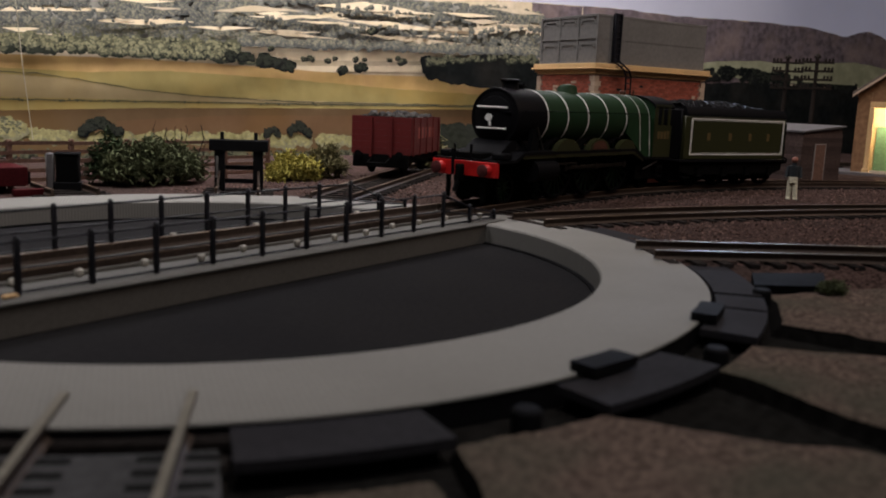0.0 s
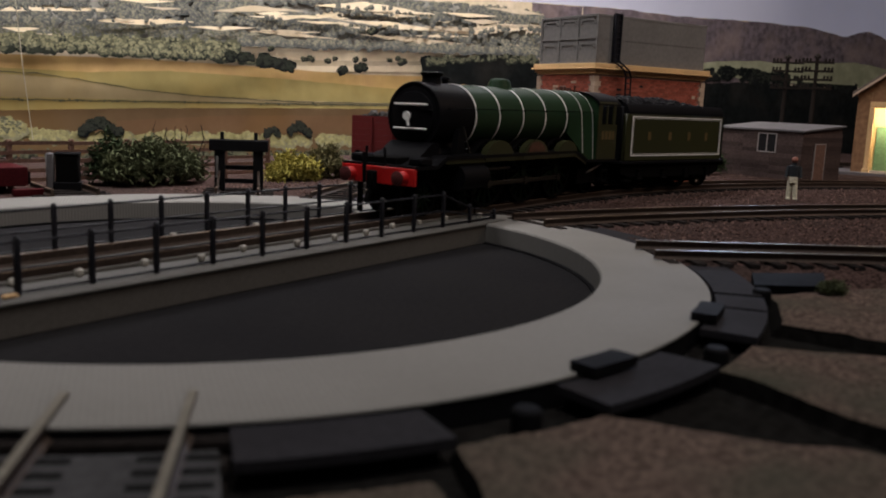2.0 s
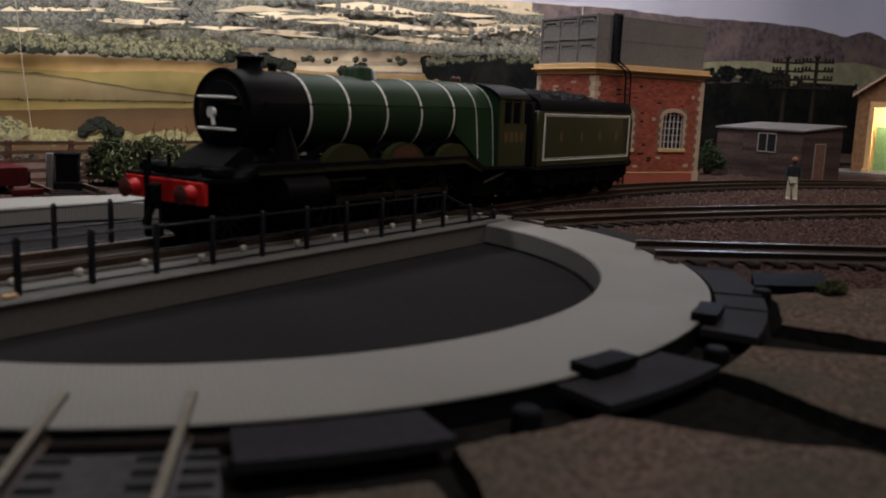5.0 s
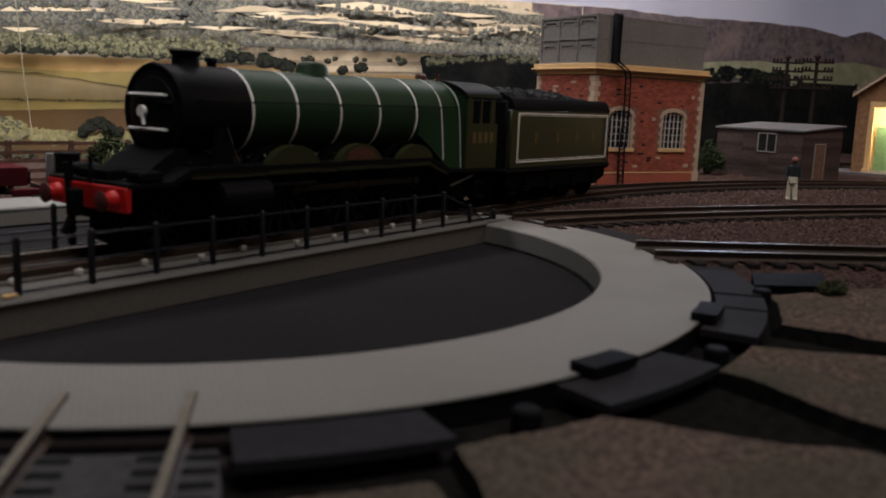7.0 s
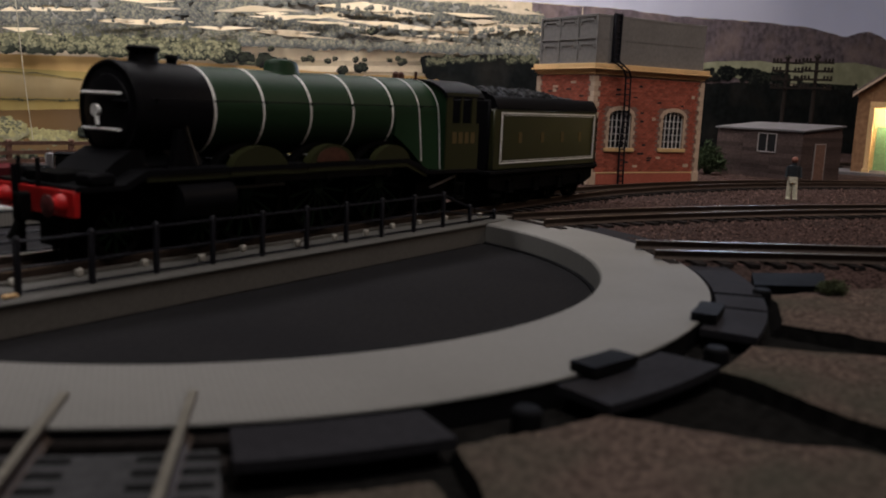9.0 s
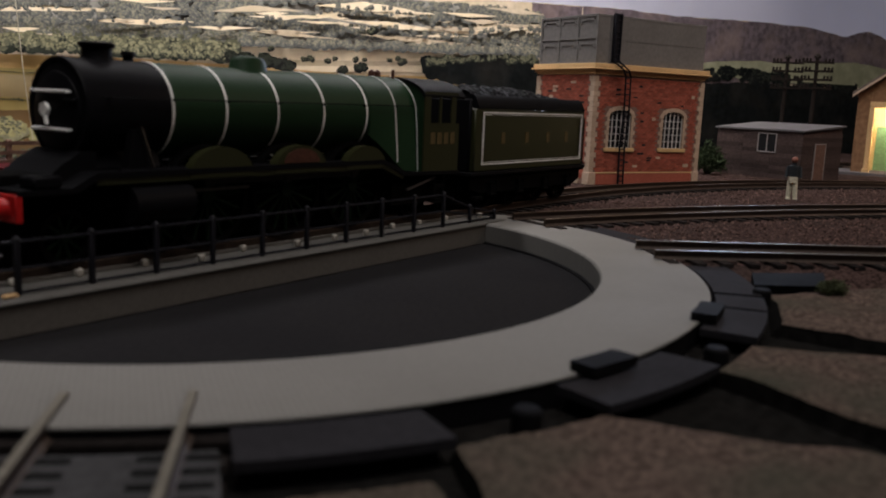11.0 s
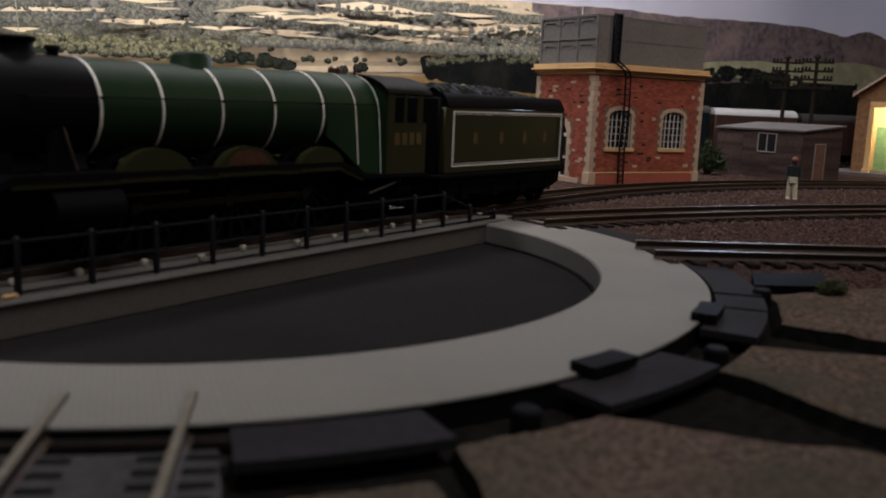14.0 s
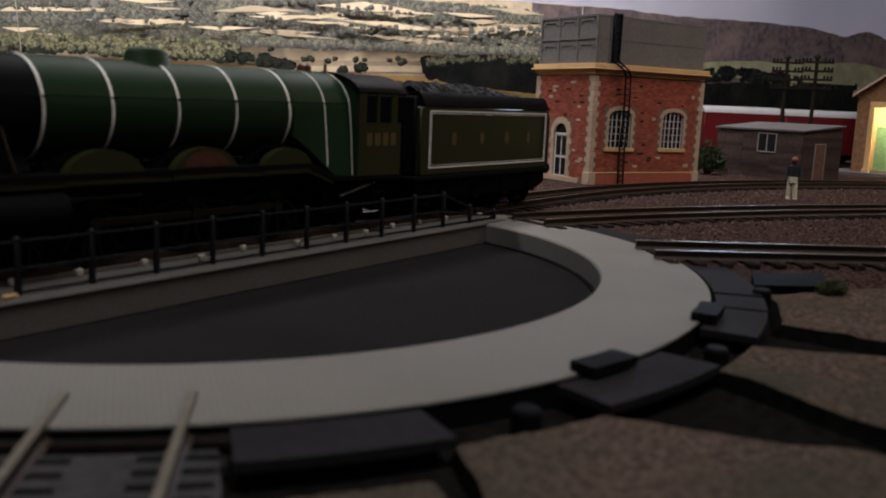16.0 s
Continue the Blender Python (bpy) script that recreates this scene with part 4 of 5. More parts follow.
def build_goods_shed():
    t = thing("goods_shed", "brown brick goods shed with a lit yellow interior", "goods shed", GOODS)
    # local x runs along the gable wall, y into the building
    part("gable_pier", B(0, 10, 0, 6, 0, 65, bevel=0.3), BROWN_BRICK, t)
    part("gable_pier", B(80, 90, 0, 6, 0, 65, bevel=0.3), BROWN_BRICK, t)
    part("gable_top", prism([(10, 57), (80, 57), (80, 65), (90, 65), (45, 98), (0, 65), (10, 65)], "y", 0, 6), BROWN_BRICK, t)
    part("door_lintel", B(9, 81, -0.8, 0.2, 53, 57.5, bevel=0.3), CREAM, t)
    part("door_jamb", B(9.0, 12.5, -0.9, 6.5, 0, 53, bevel=0.3), CREAM, t, "cream door jamb")
    part("jamb_base", B(8.0, 13.4, -1.4, 7.0, 0, 5, bevel=0.3), CREAM, t)
    part("side_wall", B(0, 4, 6, 84, 0, 63), BROWN_BRICK, t)
    part("side_wall", B(86, 90, 6, 84, 0, 63), BROWN_BRICK, t)
    part("inner_wall", B(4.2, 85.8, 40, 43, 0, 66), YELLOW_WALL, t, "bright yellow inner wall")
    part("inner_door", B(14, 40, 38.6, 39.8, 0, 38), GREEN_DOOR, t, "green plank door")
    for k in range(6):
        part("door_plank", B(14.2 + k * 4.3, 18.2 + k * 4.3, 38.2, 38.6, 0.5, 37.6), GREEN_DOOR, t)
    part("floor_slab", B(-14, 92, -10, 40, -0.3, 2.2, bevel=0.3), ROOF_FELT, t, "concrete loading platform")
    for s, x0 in ((1, -4), (-1, 94)):
        part("roof_slope", prism([(x0, 62.0), (45, 98.8), (45, 101.5), (x0 - s * 0.5, 64.5)], "y", -5, 86), SLATE, t, "brown slate roof slope")
        part("bargeboard", prism([(x0, 60.8), (45, 97.6), (45, 99.5), (x0, 62.6)], "y", -6.2, -5), PALE_STONE, t)
    part("shed_lamp", lathe([(0.05, 0), (1.6, 0.4), (2.2, 1.6), (1.6, 2.8), (0.05, 3.2)], 16, "z", None, (27, 20, 53)), glow("lamp_glow", (1.0, 0.74, 0.36), 30.0), t, "glowing warm bulb")
    part("lamp_stem", Rod((27, 20, 56), (27, 20, 66), 0.4, 6), FENCE_BLACK, t)


build_goods_shed()


def bulb_light(name, m, power, colour):
    data = bpy.data.lights.new(name, "POINT")
    data.energy, data.color, data.shadow_soft_size = power, colour, 0.003
    new(name, data).matrix_world = m


bulb_light("shed_bulb", GOODS @ at(26, 20, 48.5), 0.09, (1.0, 0.76, 0.46))


# ---- telegraph poles, figure ----


def build_pole(x, y, turn):
    t = thing("telegraph_pole", "dark wooden telegraph pole with four crossarms", "telegraph pole", at(x, y, -1.2, turn), "telegraph poles behind the shed")
    part("pole", Rod((0, 0, 0), (0, 0, 88), 1.7, 12, 1.3), POLE_WOOD, t)
    part("finial", lathe([(0.05, 91.2), (1.2, 90.6), (2.6, 89.0), (2.6, 88.0), (0.05, 87.8)], 14), POLE_WOOD, t)
    for k, z in enumerate((84.6, 78.2, 71.8, 65.4)):
        arm = part("crossarm", B(-12, 12, -2.2, -1.2, z - 0.8, z + 0.8, bevel=0.15), POLE_WOOD, t)
        for xx in (-11, -8.4, -5.8, 5.8, 8.4, 11):
            part("insulator", lathe([(0.05, z + 3.2), (0.8, z + 2.9), (1.0, z + 1.6), (0.7, z + 0.8)], 8, "z", None, (xx, -1.7, 0)), POLE_WOOD, arm)
    return t


build_pole(549.8, -35, -57)
build_pole(558, -11.6, -57)


def build_figure():
    bm = bmesh.new()
    rod(bm, (-0.6, -1.5, 0), (-0.2, -1.2, 9.5), 1.15, 10, 1.5)
    rod(bm, (0.8, 1.8, 0), (0.2, 1.0, 9.5), 1.15, 10, 1.5)
    box(bm, -1.8, 2.8, -2.6, -0.6, 0, 0.9, bevel=0.3)
    box(bm, -0.6, 3.2, 0.8, 2.8, 0, 0.9, bevel=0.3)
    rod(bm, (0, 0, 8.8), (0, 0, 12), 2.5, 12, 2.4)
    rod(bm, (0, 0, 12), (0, 0, 17.8), 2.4, 12, 3.0)
    rod(bm, (0, -3.0, 17.4), (0.8, -3.6, 11.5), 0.95, 8)
    rod(bm, (0, 3.0, 17.4), (0.8, 3.6, 11.5), 0.95, 8)
    rod(bm, (0, 0, 17.6), (0, 0, 19.4), 1.0, 10)
    bmesh.ops.create_icosphere(bm, subdivisions=2, radius=1.75, matrix=Matrix.Translation((0.1, 0, 20.8)))
    ob = part("model_figure", bm, TROUSER)
    ob.data.materials.append(SHIRT)
    ob.data.materials.append(SKIN)
    for p in ob.data.polygons:
        z = p.center.z / MM
        p.material_index = 2 if z > 18.6 else 1 if z > 11.9 else 0
    ob.matrix_world = at(323.8, -78.4, -0.9, 200)
    tagged(ob, "tiny painted model figure standing on the ballast", "figurine")


build_figure()

# ---- left sidings: wagon, buffer stops, fence ----
build_track(arc_path(polar(126, 27), 24, [(330, 0)]), "model railway siding under the coal wagon", 8)
build_track(arc_path(polar(130, 45), 45, [(30, 0)]), "short stub track ending at a buffer stop", 8)
build_track(arc_path(polar(130, 73), 73, [(34, 0)]), "short stub track ending at a buffer stop", 8)


def build_wagon(x, y, turn, label, length=66.0, loaded=True):
    t = thing("open_wagon", label, "railway wagon", at(x, y, 0, turn), "open wagons in the sidings")
    L, w = length, 16.6
    z0, z1 = 13.4, 33.5
    for s in (-1, 1):
        for k in range(6):
            z = z0 + k * 3.35
            part("side_plank", B(0, L, s * w - (0.8 if s > 0 else 0), s * w + (0.8 if s < 0 else 0), z, z + 3.27), WAGON_RED, t, smooth=False)
        for k in range(5):
            xx = 4 + (L - 9) * k / 4
            part("side_strap", B(xx, xx + 1.1, s * w - 0.5, s * w + 0.5, z0 - 0.5, z1), WAGON_RED, t, smooth=False)
        part("solebar", B(0, L, s * 12.5 - 0.8, s * 12.5 + 0.8, 8.6, 13.3), FRAME_BLACK, t)
        for k in range(5):
            part("letter_bar", B(14 + k * 8, 18 + k * 8, s * (w + 0.02), s * (w + 0.12), 22, 28), FADED, t, "faded lettering bar", smooth=False)
        for u in (14, L - 14):
            part("axle_guard", prism([(u - 4, 12), (u + 4, 12), (u + 2, 7), (u - 2, 7)], "y", s * 11.4, s * 12.6), FRAME_BLACK, t)
            part("wheel", lathe([(0.05, -1), (5.2, -1), (6.0, -0.6), (6.0, 1), (0.05, 1)], 28, "y", None, (u, s * 9.2, 8.4)), FRAME_BLACK, t)
        part("brake_lever", Rod((18, s * 14.4, 11.5), (50, s * 14.8, 7.5), 0.5, 6), FRAME_BLACK, t)
    for xe in (0, L):
        o = -1 if xe == 0 else 1
        for k in range(6):
            z = z0 + k * 3.35
            part("end_plank", B(xe - 0.4, xe + 0.4, -w, w, z, z + 3.27), WAGON_RED, t, smooth=False)
        for y in (-5.6, 5.6):
            part("end_stanchion", B(min(xe + o * 0.4, xe + o * 1.6), max(xe + o * 0.4, xe + o * 1.6), y - 0.6, y + 0.6, 12, z1 - 0.5), WAGON_RED, t, smooth=False)
        part("headstock", B(xe - 0.9, xe + 0.9, -w + 1, w - 1, 6.4, 13.2, bevel=0.2), FRAME_BLACK, t)
        for y in (-11.4, 11.4):
            part("buffer", lathe([(1.4, 0), (1.1, o * 3.2), (2.3, o * 3.4), (2.3, o * 4.2), (0.05, o * 4.4)], 16, "x", None, (xe + o * 0.9, y, 13.0)), FRAME_BLACK, t)
        bm = bmesh.new()
        for a, b in (((0, -5, 11), (o * 9, -5, 9)), ((0, 5, 11), (o * 9, 5, 9)), ((o * 9, -5, 9), (o * 9, 5, 9))):
            rod(bm, (xe + a[0], a[1], a[2]), (xe + b[0], b[1], b[2]), 0.5, 6)
        part("coupling_loop", bm, FRAME_BLACK, t)
    part("floor", B(0.5, L - 0.5, -w + 0.8, w - 0.8, 13.0, 14.0), FRAME_BLACK, t)
    if loaded:
        bm = bmesh.new()
        for k in range(60):
            m = pose(random.uniform(3, L - 3), random.uniform(-14, 14), 30.0 + random.uniform(0, 3.6), random.uniform(0, 360), random.uniform(0, 360), 0) @ Matrix.Scale(random.uniform(2.2, 3.8), 4)
            bmesh.ops.create_icosphere(bm, subdivisions=1, radius=1, matrix=m)
        box(bm, 1, L - 1, -15.5, 15.5, 14.1, 29.5)
        part("stone_load", bm, mat("stone_load", (0.045, 0.042, 0.04), 0.9, grain=150, vary=0.7, gloss=0.05), t, "load of mixed stone lumps", smooth=False)
    return t


build_wagon(206, 106.5, 22, "dark red open wagon with a load of stone")


def build_low_wagon():
    t = thing("flat_wagon", "dark red low wagon standing behind the turntable", "railway wagon", at(33, 158, 0, 168))
    part("body", B(0, 60, -14, 14, 2.4, 10.0, bevel=0.3), DULL_RED, t)
    part("headstock", B(-1.5, 0, -12, 12, 3.0, 8.0, bevel=0.2), FRAME_BLACK, t)
    for u in (10, 48):
        part("wheel", lathe([(0.05, -9.5), (3.0, -9.5), (3.0, 9.5), (0.05, 9.5)], 20, "y", None, (u, 0, 2.4)), FRAME_BLACK, t)
    tagged(part("red_board", B(-13, 1, -1.4, 1.4, 0, 2.6, bevel=0.2), DULL_RED), "red painted board lying by the siding", "board").matrix_world = at(34, 138, -0.7, -8)


build_low_wagon()


def build_buffer_stop(x, y, turn, label, h=22.0):
    t = thing("buffer_stop", label, "buffer stop", at(x, y, 0, turn), "buffer stops at the turntable")
    for s in (-1, 1):
        part("post", B(-2.0, 2.0, s * 8.2 - 2.2, s * 8.2 + 2.2, -0.5, h - 3.5, bevel=0.3), BLACK_PLASTIC, t)
        part("post_top", B(-0.9, 0.9, s * 7.2 - 0.8, s * 7.2 + 0.8, h + 0.3, h + 3.6, bevel=0.2), BLACK_PLASTIC, t)
        bm = bmesh.new()
        rod(bm, (-7.5, s * 8.7, 2.5), (-1.2, s * 8.4, 9), 0.6, 8)
        part("stay", bm, RAIL_SIDE, t, "rusty rail stay")
    part("beam", B(-3.2, 1.8, -12.6, 12.6, h - 4.6, h + 0.4, bevel=0.4), BLACK_PLASTIC, t, "heavy black cross beam")
    part("tie_beam", B(2.0, 3.4, -9, 9, 9.0, 11.0, bevel=0.2), BLACK_PLASTIC, t)
    part("tie_beam", B(2.0, 3.4, -9, 9, 3.0, 5.0, bevel=0.2), BLACK_PLASTIC, t)
    part("lamp_bracket", B(-2.9, -2.2, 8.8, 9.8, 6, 15, bevel=0.1), STEEL, t, "bright metal bracket")
    return t


build_buffer_stop(103.5, 103.5, 45, "black plastic buffer stop with a heavy cross beam")


def build_signal_box():
    t = thing("lever_frame", "black ground lever frame beside a pale weathered post", "lever frame", at(49, 147, 0, -40))
    part("body", B(-4.5, 4.5, -3, 3, -0.8, 14.0, bevel=0.5), FRAME_BLACK, t)
    part("plinth", B(-5.5, 5.5, -4, 4, -0.9, 3.0, bevel=0.3), BLACK_PLASTIC, t)
    part("cap", B(-5.0, 5.0, -3.4, 3.4, 14.0, 15.2, bevel=0.4), BLACK_PLASTIC, t)
    part("weathered_post", B(-8.4, -5.2, -2.2, 1.6, -0.8, 15.0, bevel=0.6), ROOF_FELT, t, "pale grey weathered post")


build_signal_box()


def build_fence():
    t = thing("lineside_fence", "weathered brown wooden fence with five rails", "fence")
    ax, ay, bx, by = -95, 184, 165, 150
    n = 10
    for k in range(n + 1):
        f = k / n
        x, y = ax + (bx - ax) * f, ay + (by - ay) * f
        part("post", B(x - 1.0, x + 1.0, y - 0.9, y + 0.9, -1.5, 19.5, bevel=0.15), FENCE_WOOD, t)
    dx, dy = (bx - ax) / n, (by - ay) / n
    ang = math.degrees(math.atan2(dy, dx))
    for j, z in enumerate((2.6, 6.6, 10.4, 14.2, 18.0)):
        for k in range(n):
            x, y = ax + dx * k, ay + dy * k
            ob = part("fence_rail", B(0, math.hypot(dx, dy), -1.3, -0.7, -0.8, 0.8), FENCE_WOOD, t, smooth=False)
            ob.matrix_local = at(x, y, z + random.uniform(-0.25, 0.25), ang)


build_fence()

# ---- bushes of clump foliage ----


def build_bush(name, x, y, wx, wy, h, material, label, count, piece=1.3, strands=False):
    bm = bmesh.new()
    rng = random.Random(int(x * 7 + y))
    for k in range(count):
        a, r = rng.uniform(0, 2 * math.pi), math.sqrt(rng.random())
        top = h * (1 - 0.55 * r ** 2) * (0.75 + 0.4 * noise.noise(Vector((math.cos(a) * 2 * r, math.sin(a) * 2 * r, x))))
        z = top * (0.15 + 0.85 * math.sqrt(rng.random()))
        px, py = wx * r * math.cos(a), wy * r * math.sin(a)
        if strands:
            p = Vector((px, py, z))
            for _ in range(3):
                q = p + Vector((rng.uniform(-1, 1), rng.uniform(-1, 1), rng.uniform(-0.7, 0.8))).normalized() * piece * rng.uniform(1.0, 2.2)
                w = piece * 0.24
                side = (q - p).cross(Vector((0.3, 0.2, 1))).normalized() * w
                up = (q - p).cross(side).normalized() * w
                ra = [bm.verts.new(p + o) for o in (side, up, -side - up)]
                rb = [bm.verts.new(q + o * 0.7) for o in (side, up, -side - up)]
                for i in range(3):
                    bm.faces.new((ra[i], ra[(i + 1) % 3], rb[(i + 1) % 3], rb[i]))
                bm.faces.new(rb)
                p = q
        else:
            s = piece * rng.uniform(0.6, 1.4)
            m = Matrix.Translation((px, py, z)) @ Euler((rng.uniform(0, 6), rng.uniform(0, 6), rng.uniform(0, 6))).to_matrix().to_4x4() @ Matrix.Diagonal((s, s * 0.8, s * 0.3, 1))
            vs = [bm.verts.new(m @ Vector(c)) for c in ((1, 0, 0), (0.3, 0.8, 0.3), (-0.8, 0.5, 0), (-0.9, -0.5, 0.2), (0.2, -0.8, -0.2))]
            bm.faces.new(vs)
    t = thing(name, label, "bush", at(x, y, -1.0))
    part("foliage", bm, material, t, smooth=False)
    bm = bmesh.new()
    for k in range(7):
        a = k * 0.9
        rod(bm, (0.15 * wx * math.cos(a), 0.15 * wy * math.sin(a), 0), (0.6 * wx * math.cos(a), 0.6 * wy * math.sin(a), h * 0.6), 0.5, 5, 0.25)
    part("stem", bm, POLE_WOOD, t)
    return t


build_bush("bush", 96, 152, 25, 12, 26, BUSH_GREEN, "dense green scrub bush beside the fence", 2200, 1.6, True)
bm = bmesh.new()
rng_twig = random.Random(5)
for k in range(9):
    p = Vector((rng_twig.uniform(-16, 20), rng_twig.uniform(-3, 8), 12))
    for j in range(4):
        q = p + Vector((rng_twig.uniform(-1.6, 1.6), rng_twig.uniform(-1, 1), rng_twig.uniform(2.0, 5.0)))
        rod(bm, p, q, 0.34 - 0.06 * j, 5, 0.28 - 0.06 * j)
        p = q
twigs = part("bare_twigs", bm, POLE_WOOD)
twigs.matrix_world = at(112, 156, -1)
tagged(twigs, "bare dark twigs rising from the scrub", "twigs")
build_bush("bush", 78, 162, 10, 8, 27, BUSH_DARK, "straggly dark green scrub bush by the fence", 500, 1.5, True)
build_bush("bush", 166, 132, 15, 9, 16, BUSH_YELLOW, "bright yellow-green lichen bush", 1100, 1.5, True)
build_bush("bush", 192, 134, 11, 9, 21, BUSH_OLIVE, "olive lichen bush by the wagon", 800, 1.5, True)
build_bush("bush", 300, 150, 18, 10, 36, BUSH_OLIVE, "tall olive lichen bush behind the wagon", 1200, 2.0, True)
build_bush("bush", 465, 13, 12, 10, 27, BUSH_DARK, "small dark green bush beside the water tower", 600, 1.4, True)
build_bush("grass_tuft", 76, -147.5, 4.5, 3.0, 2.6, BUSH_GREEN, "tuft of dull green scatter at the slab edge", 420, 0.5, True)

# ---- printed backdrop ----
# Layout units of the print: columns run 0 to 1568 across the scene and rows run downwards from its top edge.
CROSS, ALONG = Vector((math.sin(YAW), -math.cos(YAW), 0)), Vector((math.cos(YAW), math.sin(YAW), 0))


def sheet_depth(x):
    return 753.5 + 0.878 * x if x < 121 else 860 + 500 * (1 - math.exp(-(x - 121) * 0.878 / 500))


def sheet(col, row, proud=0.0):
    u, v = col - 784, 441 - row
    k, e = (u - 0.042 * v) / 1563, (v + 0.042 * u - 260) / 1585
    x = 0.0
    lo, hi = -900.0, 3000.0
    for _ in range(36):
        x = (lo + hi) / 2
        if x < k * sheet_depth(x):
            lo = x
        else:
            hi = x
    d = sheet_depth(x)
    p = EYE + CROSS * x + ALONG * d
    p.z = EYE.z + e * d
    return EYE + (p - EYE) * (1 - proud / d)


def print_ink(name, colour, vary=0.18, scale=35, tint=None, amount=0.5):
    m = mat(name, colour, 0.85, grain=scale * 5, vary=vary, bump=0, stain=scale, stain_amount=amount, tint=tint, gloss=0.0)
    nt = m.node_tree
    geo, rng, hue = nt.nodes.new("ShaderNodeNewGeometry"), nt.nodes.new("ShaderNodeMapRange"), nt.nodes.new("ShaderNodeHueSaturation")
    rng.inputs["To Min"].default_value, rng.inputs["To Max"].default_value = 0.88, 1.12
    nt.links.new(geo.outputs["Random Per Island"], rng.inputs["Value"])
    nt.links.new(rng.outputs["Result"], hue.inputs["Value"])
    nt.links.new(nt.nodes["Mix"].outputs["Result"], hue.inputs["Color"])
    nt.links.new(hue.outputs["Color"], nt.nodes["Principled BSDF"].inputs["Base Color"])
    return m


backdrop = thing("backdrop", "printed landscape backdrop of hills, fields and woods", "backdrop", kind="structure")


def level(pts, col):
    for (a, ra), (b, rb) in zip(pts, pts[1:]):
        if a <= col <= b:
            f = (col - a) / (b - a)
            return ra + (rb - ra) * f
    return pts[0][1] if col < pts[0][0] else pts[-1][1]


LAYER = [0.6]


def region(name, top, bottom, material, step=12, wob=1.5, seed=0, label=""):
    """A field or wood of the print between two lines of (column, row)."""
    LAYER[0] += 0.05
    c0, c1 = max(top[0][0], bottom[0][0]), min(top[-1][0], bottom[-1][0])
    n = max(2, int((c1 - c0) / step))
    bm = bmesh.new()
    prev = None
    for i in range(n + 1):
        col = c0 + (c1 - c0) * i / n
        w1 = wob * noise.noise(Vector((col * 0.04, seed, 0))) + 0.4 * wob * noise.noise(Vector((col * 0.2, seed, 4)))
        a, b = level(top, col) + w1, level(bottom, col) + 0.6 * w1
        m = 4
        colv = [bm.verts.new(sheet(col, a + (max(b, a + 0.2) - a) * j / m, LAYER[0])) for j in range(m + 1)]
        if prev:
            for j in range(m):
                bm.faces.new((prev[j], prev[j + 1], colv[j + 1], colv[j]))
        prev = colv
    return part(name, bm, material, backdrop, label, smooth=False)


def trees(name, line, count, size, materials, spread=4, seed=1, flat=0.85):
    """A belt of printed trees: a shaded crown each, with lit puffs on its upper side; the nearer ones overlap the farther."""
    rng = random.Random(seed)
    LAYER[0] += 0.02
    bm = bmesh.new()
    spots = []
    for k in range(count):
        col = line[0][0] + (line[-1][0] - line[0][0]) * rng.random()
        spots.append((level(line, col) + rng.uniform(-spread, spread), col))
    spots.sort()
    depth = [LAYER[0]]

    def puff(col, row, s, slot, n):
        depth[0] += 0.0002
        vs = []
        for j in range(n):
            a = 2 * math.pi * j / n
            rr = s * rng.uniform(0.7, 1.15)
            vs.append(bm.verts.new(sheet(col + rr * math.cos(a), row - rr * flat * math.sin(a), depth[0])))
        bm.faces.new(vs).material_index = slot

    for row, col in spots:
        s = size * rng.uniform(0.55, 1.3)
        puff(col, row, s, 0, 10)
        if len(materials) > 1:
            for _ in range(7):
                puff(col + rng.uniform(-0.65, 0.5) * s, row - rng.uniform(-0.2, 0.75) * s, s * rng.uniform(0.25, 0.48), 1, 7)
        if len(materials) > 2:
            for _ in range(5):
                puff(col + rng.uniform(-0.65, 0.25) * s, row - rng.uniform(0.2, 0.85) * s, s * rng.uniform(0.15, 0.32), 2, 6)
    LAYER[0] = depth[0]
    ob = part(name, bm, materials[0], backdrop, smooth=False)
    for m in materials[1:]:
        ob.data.materials.append(m)


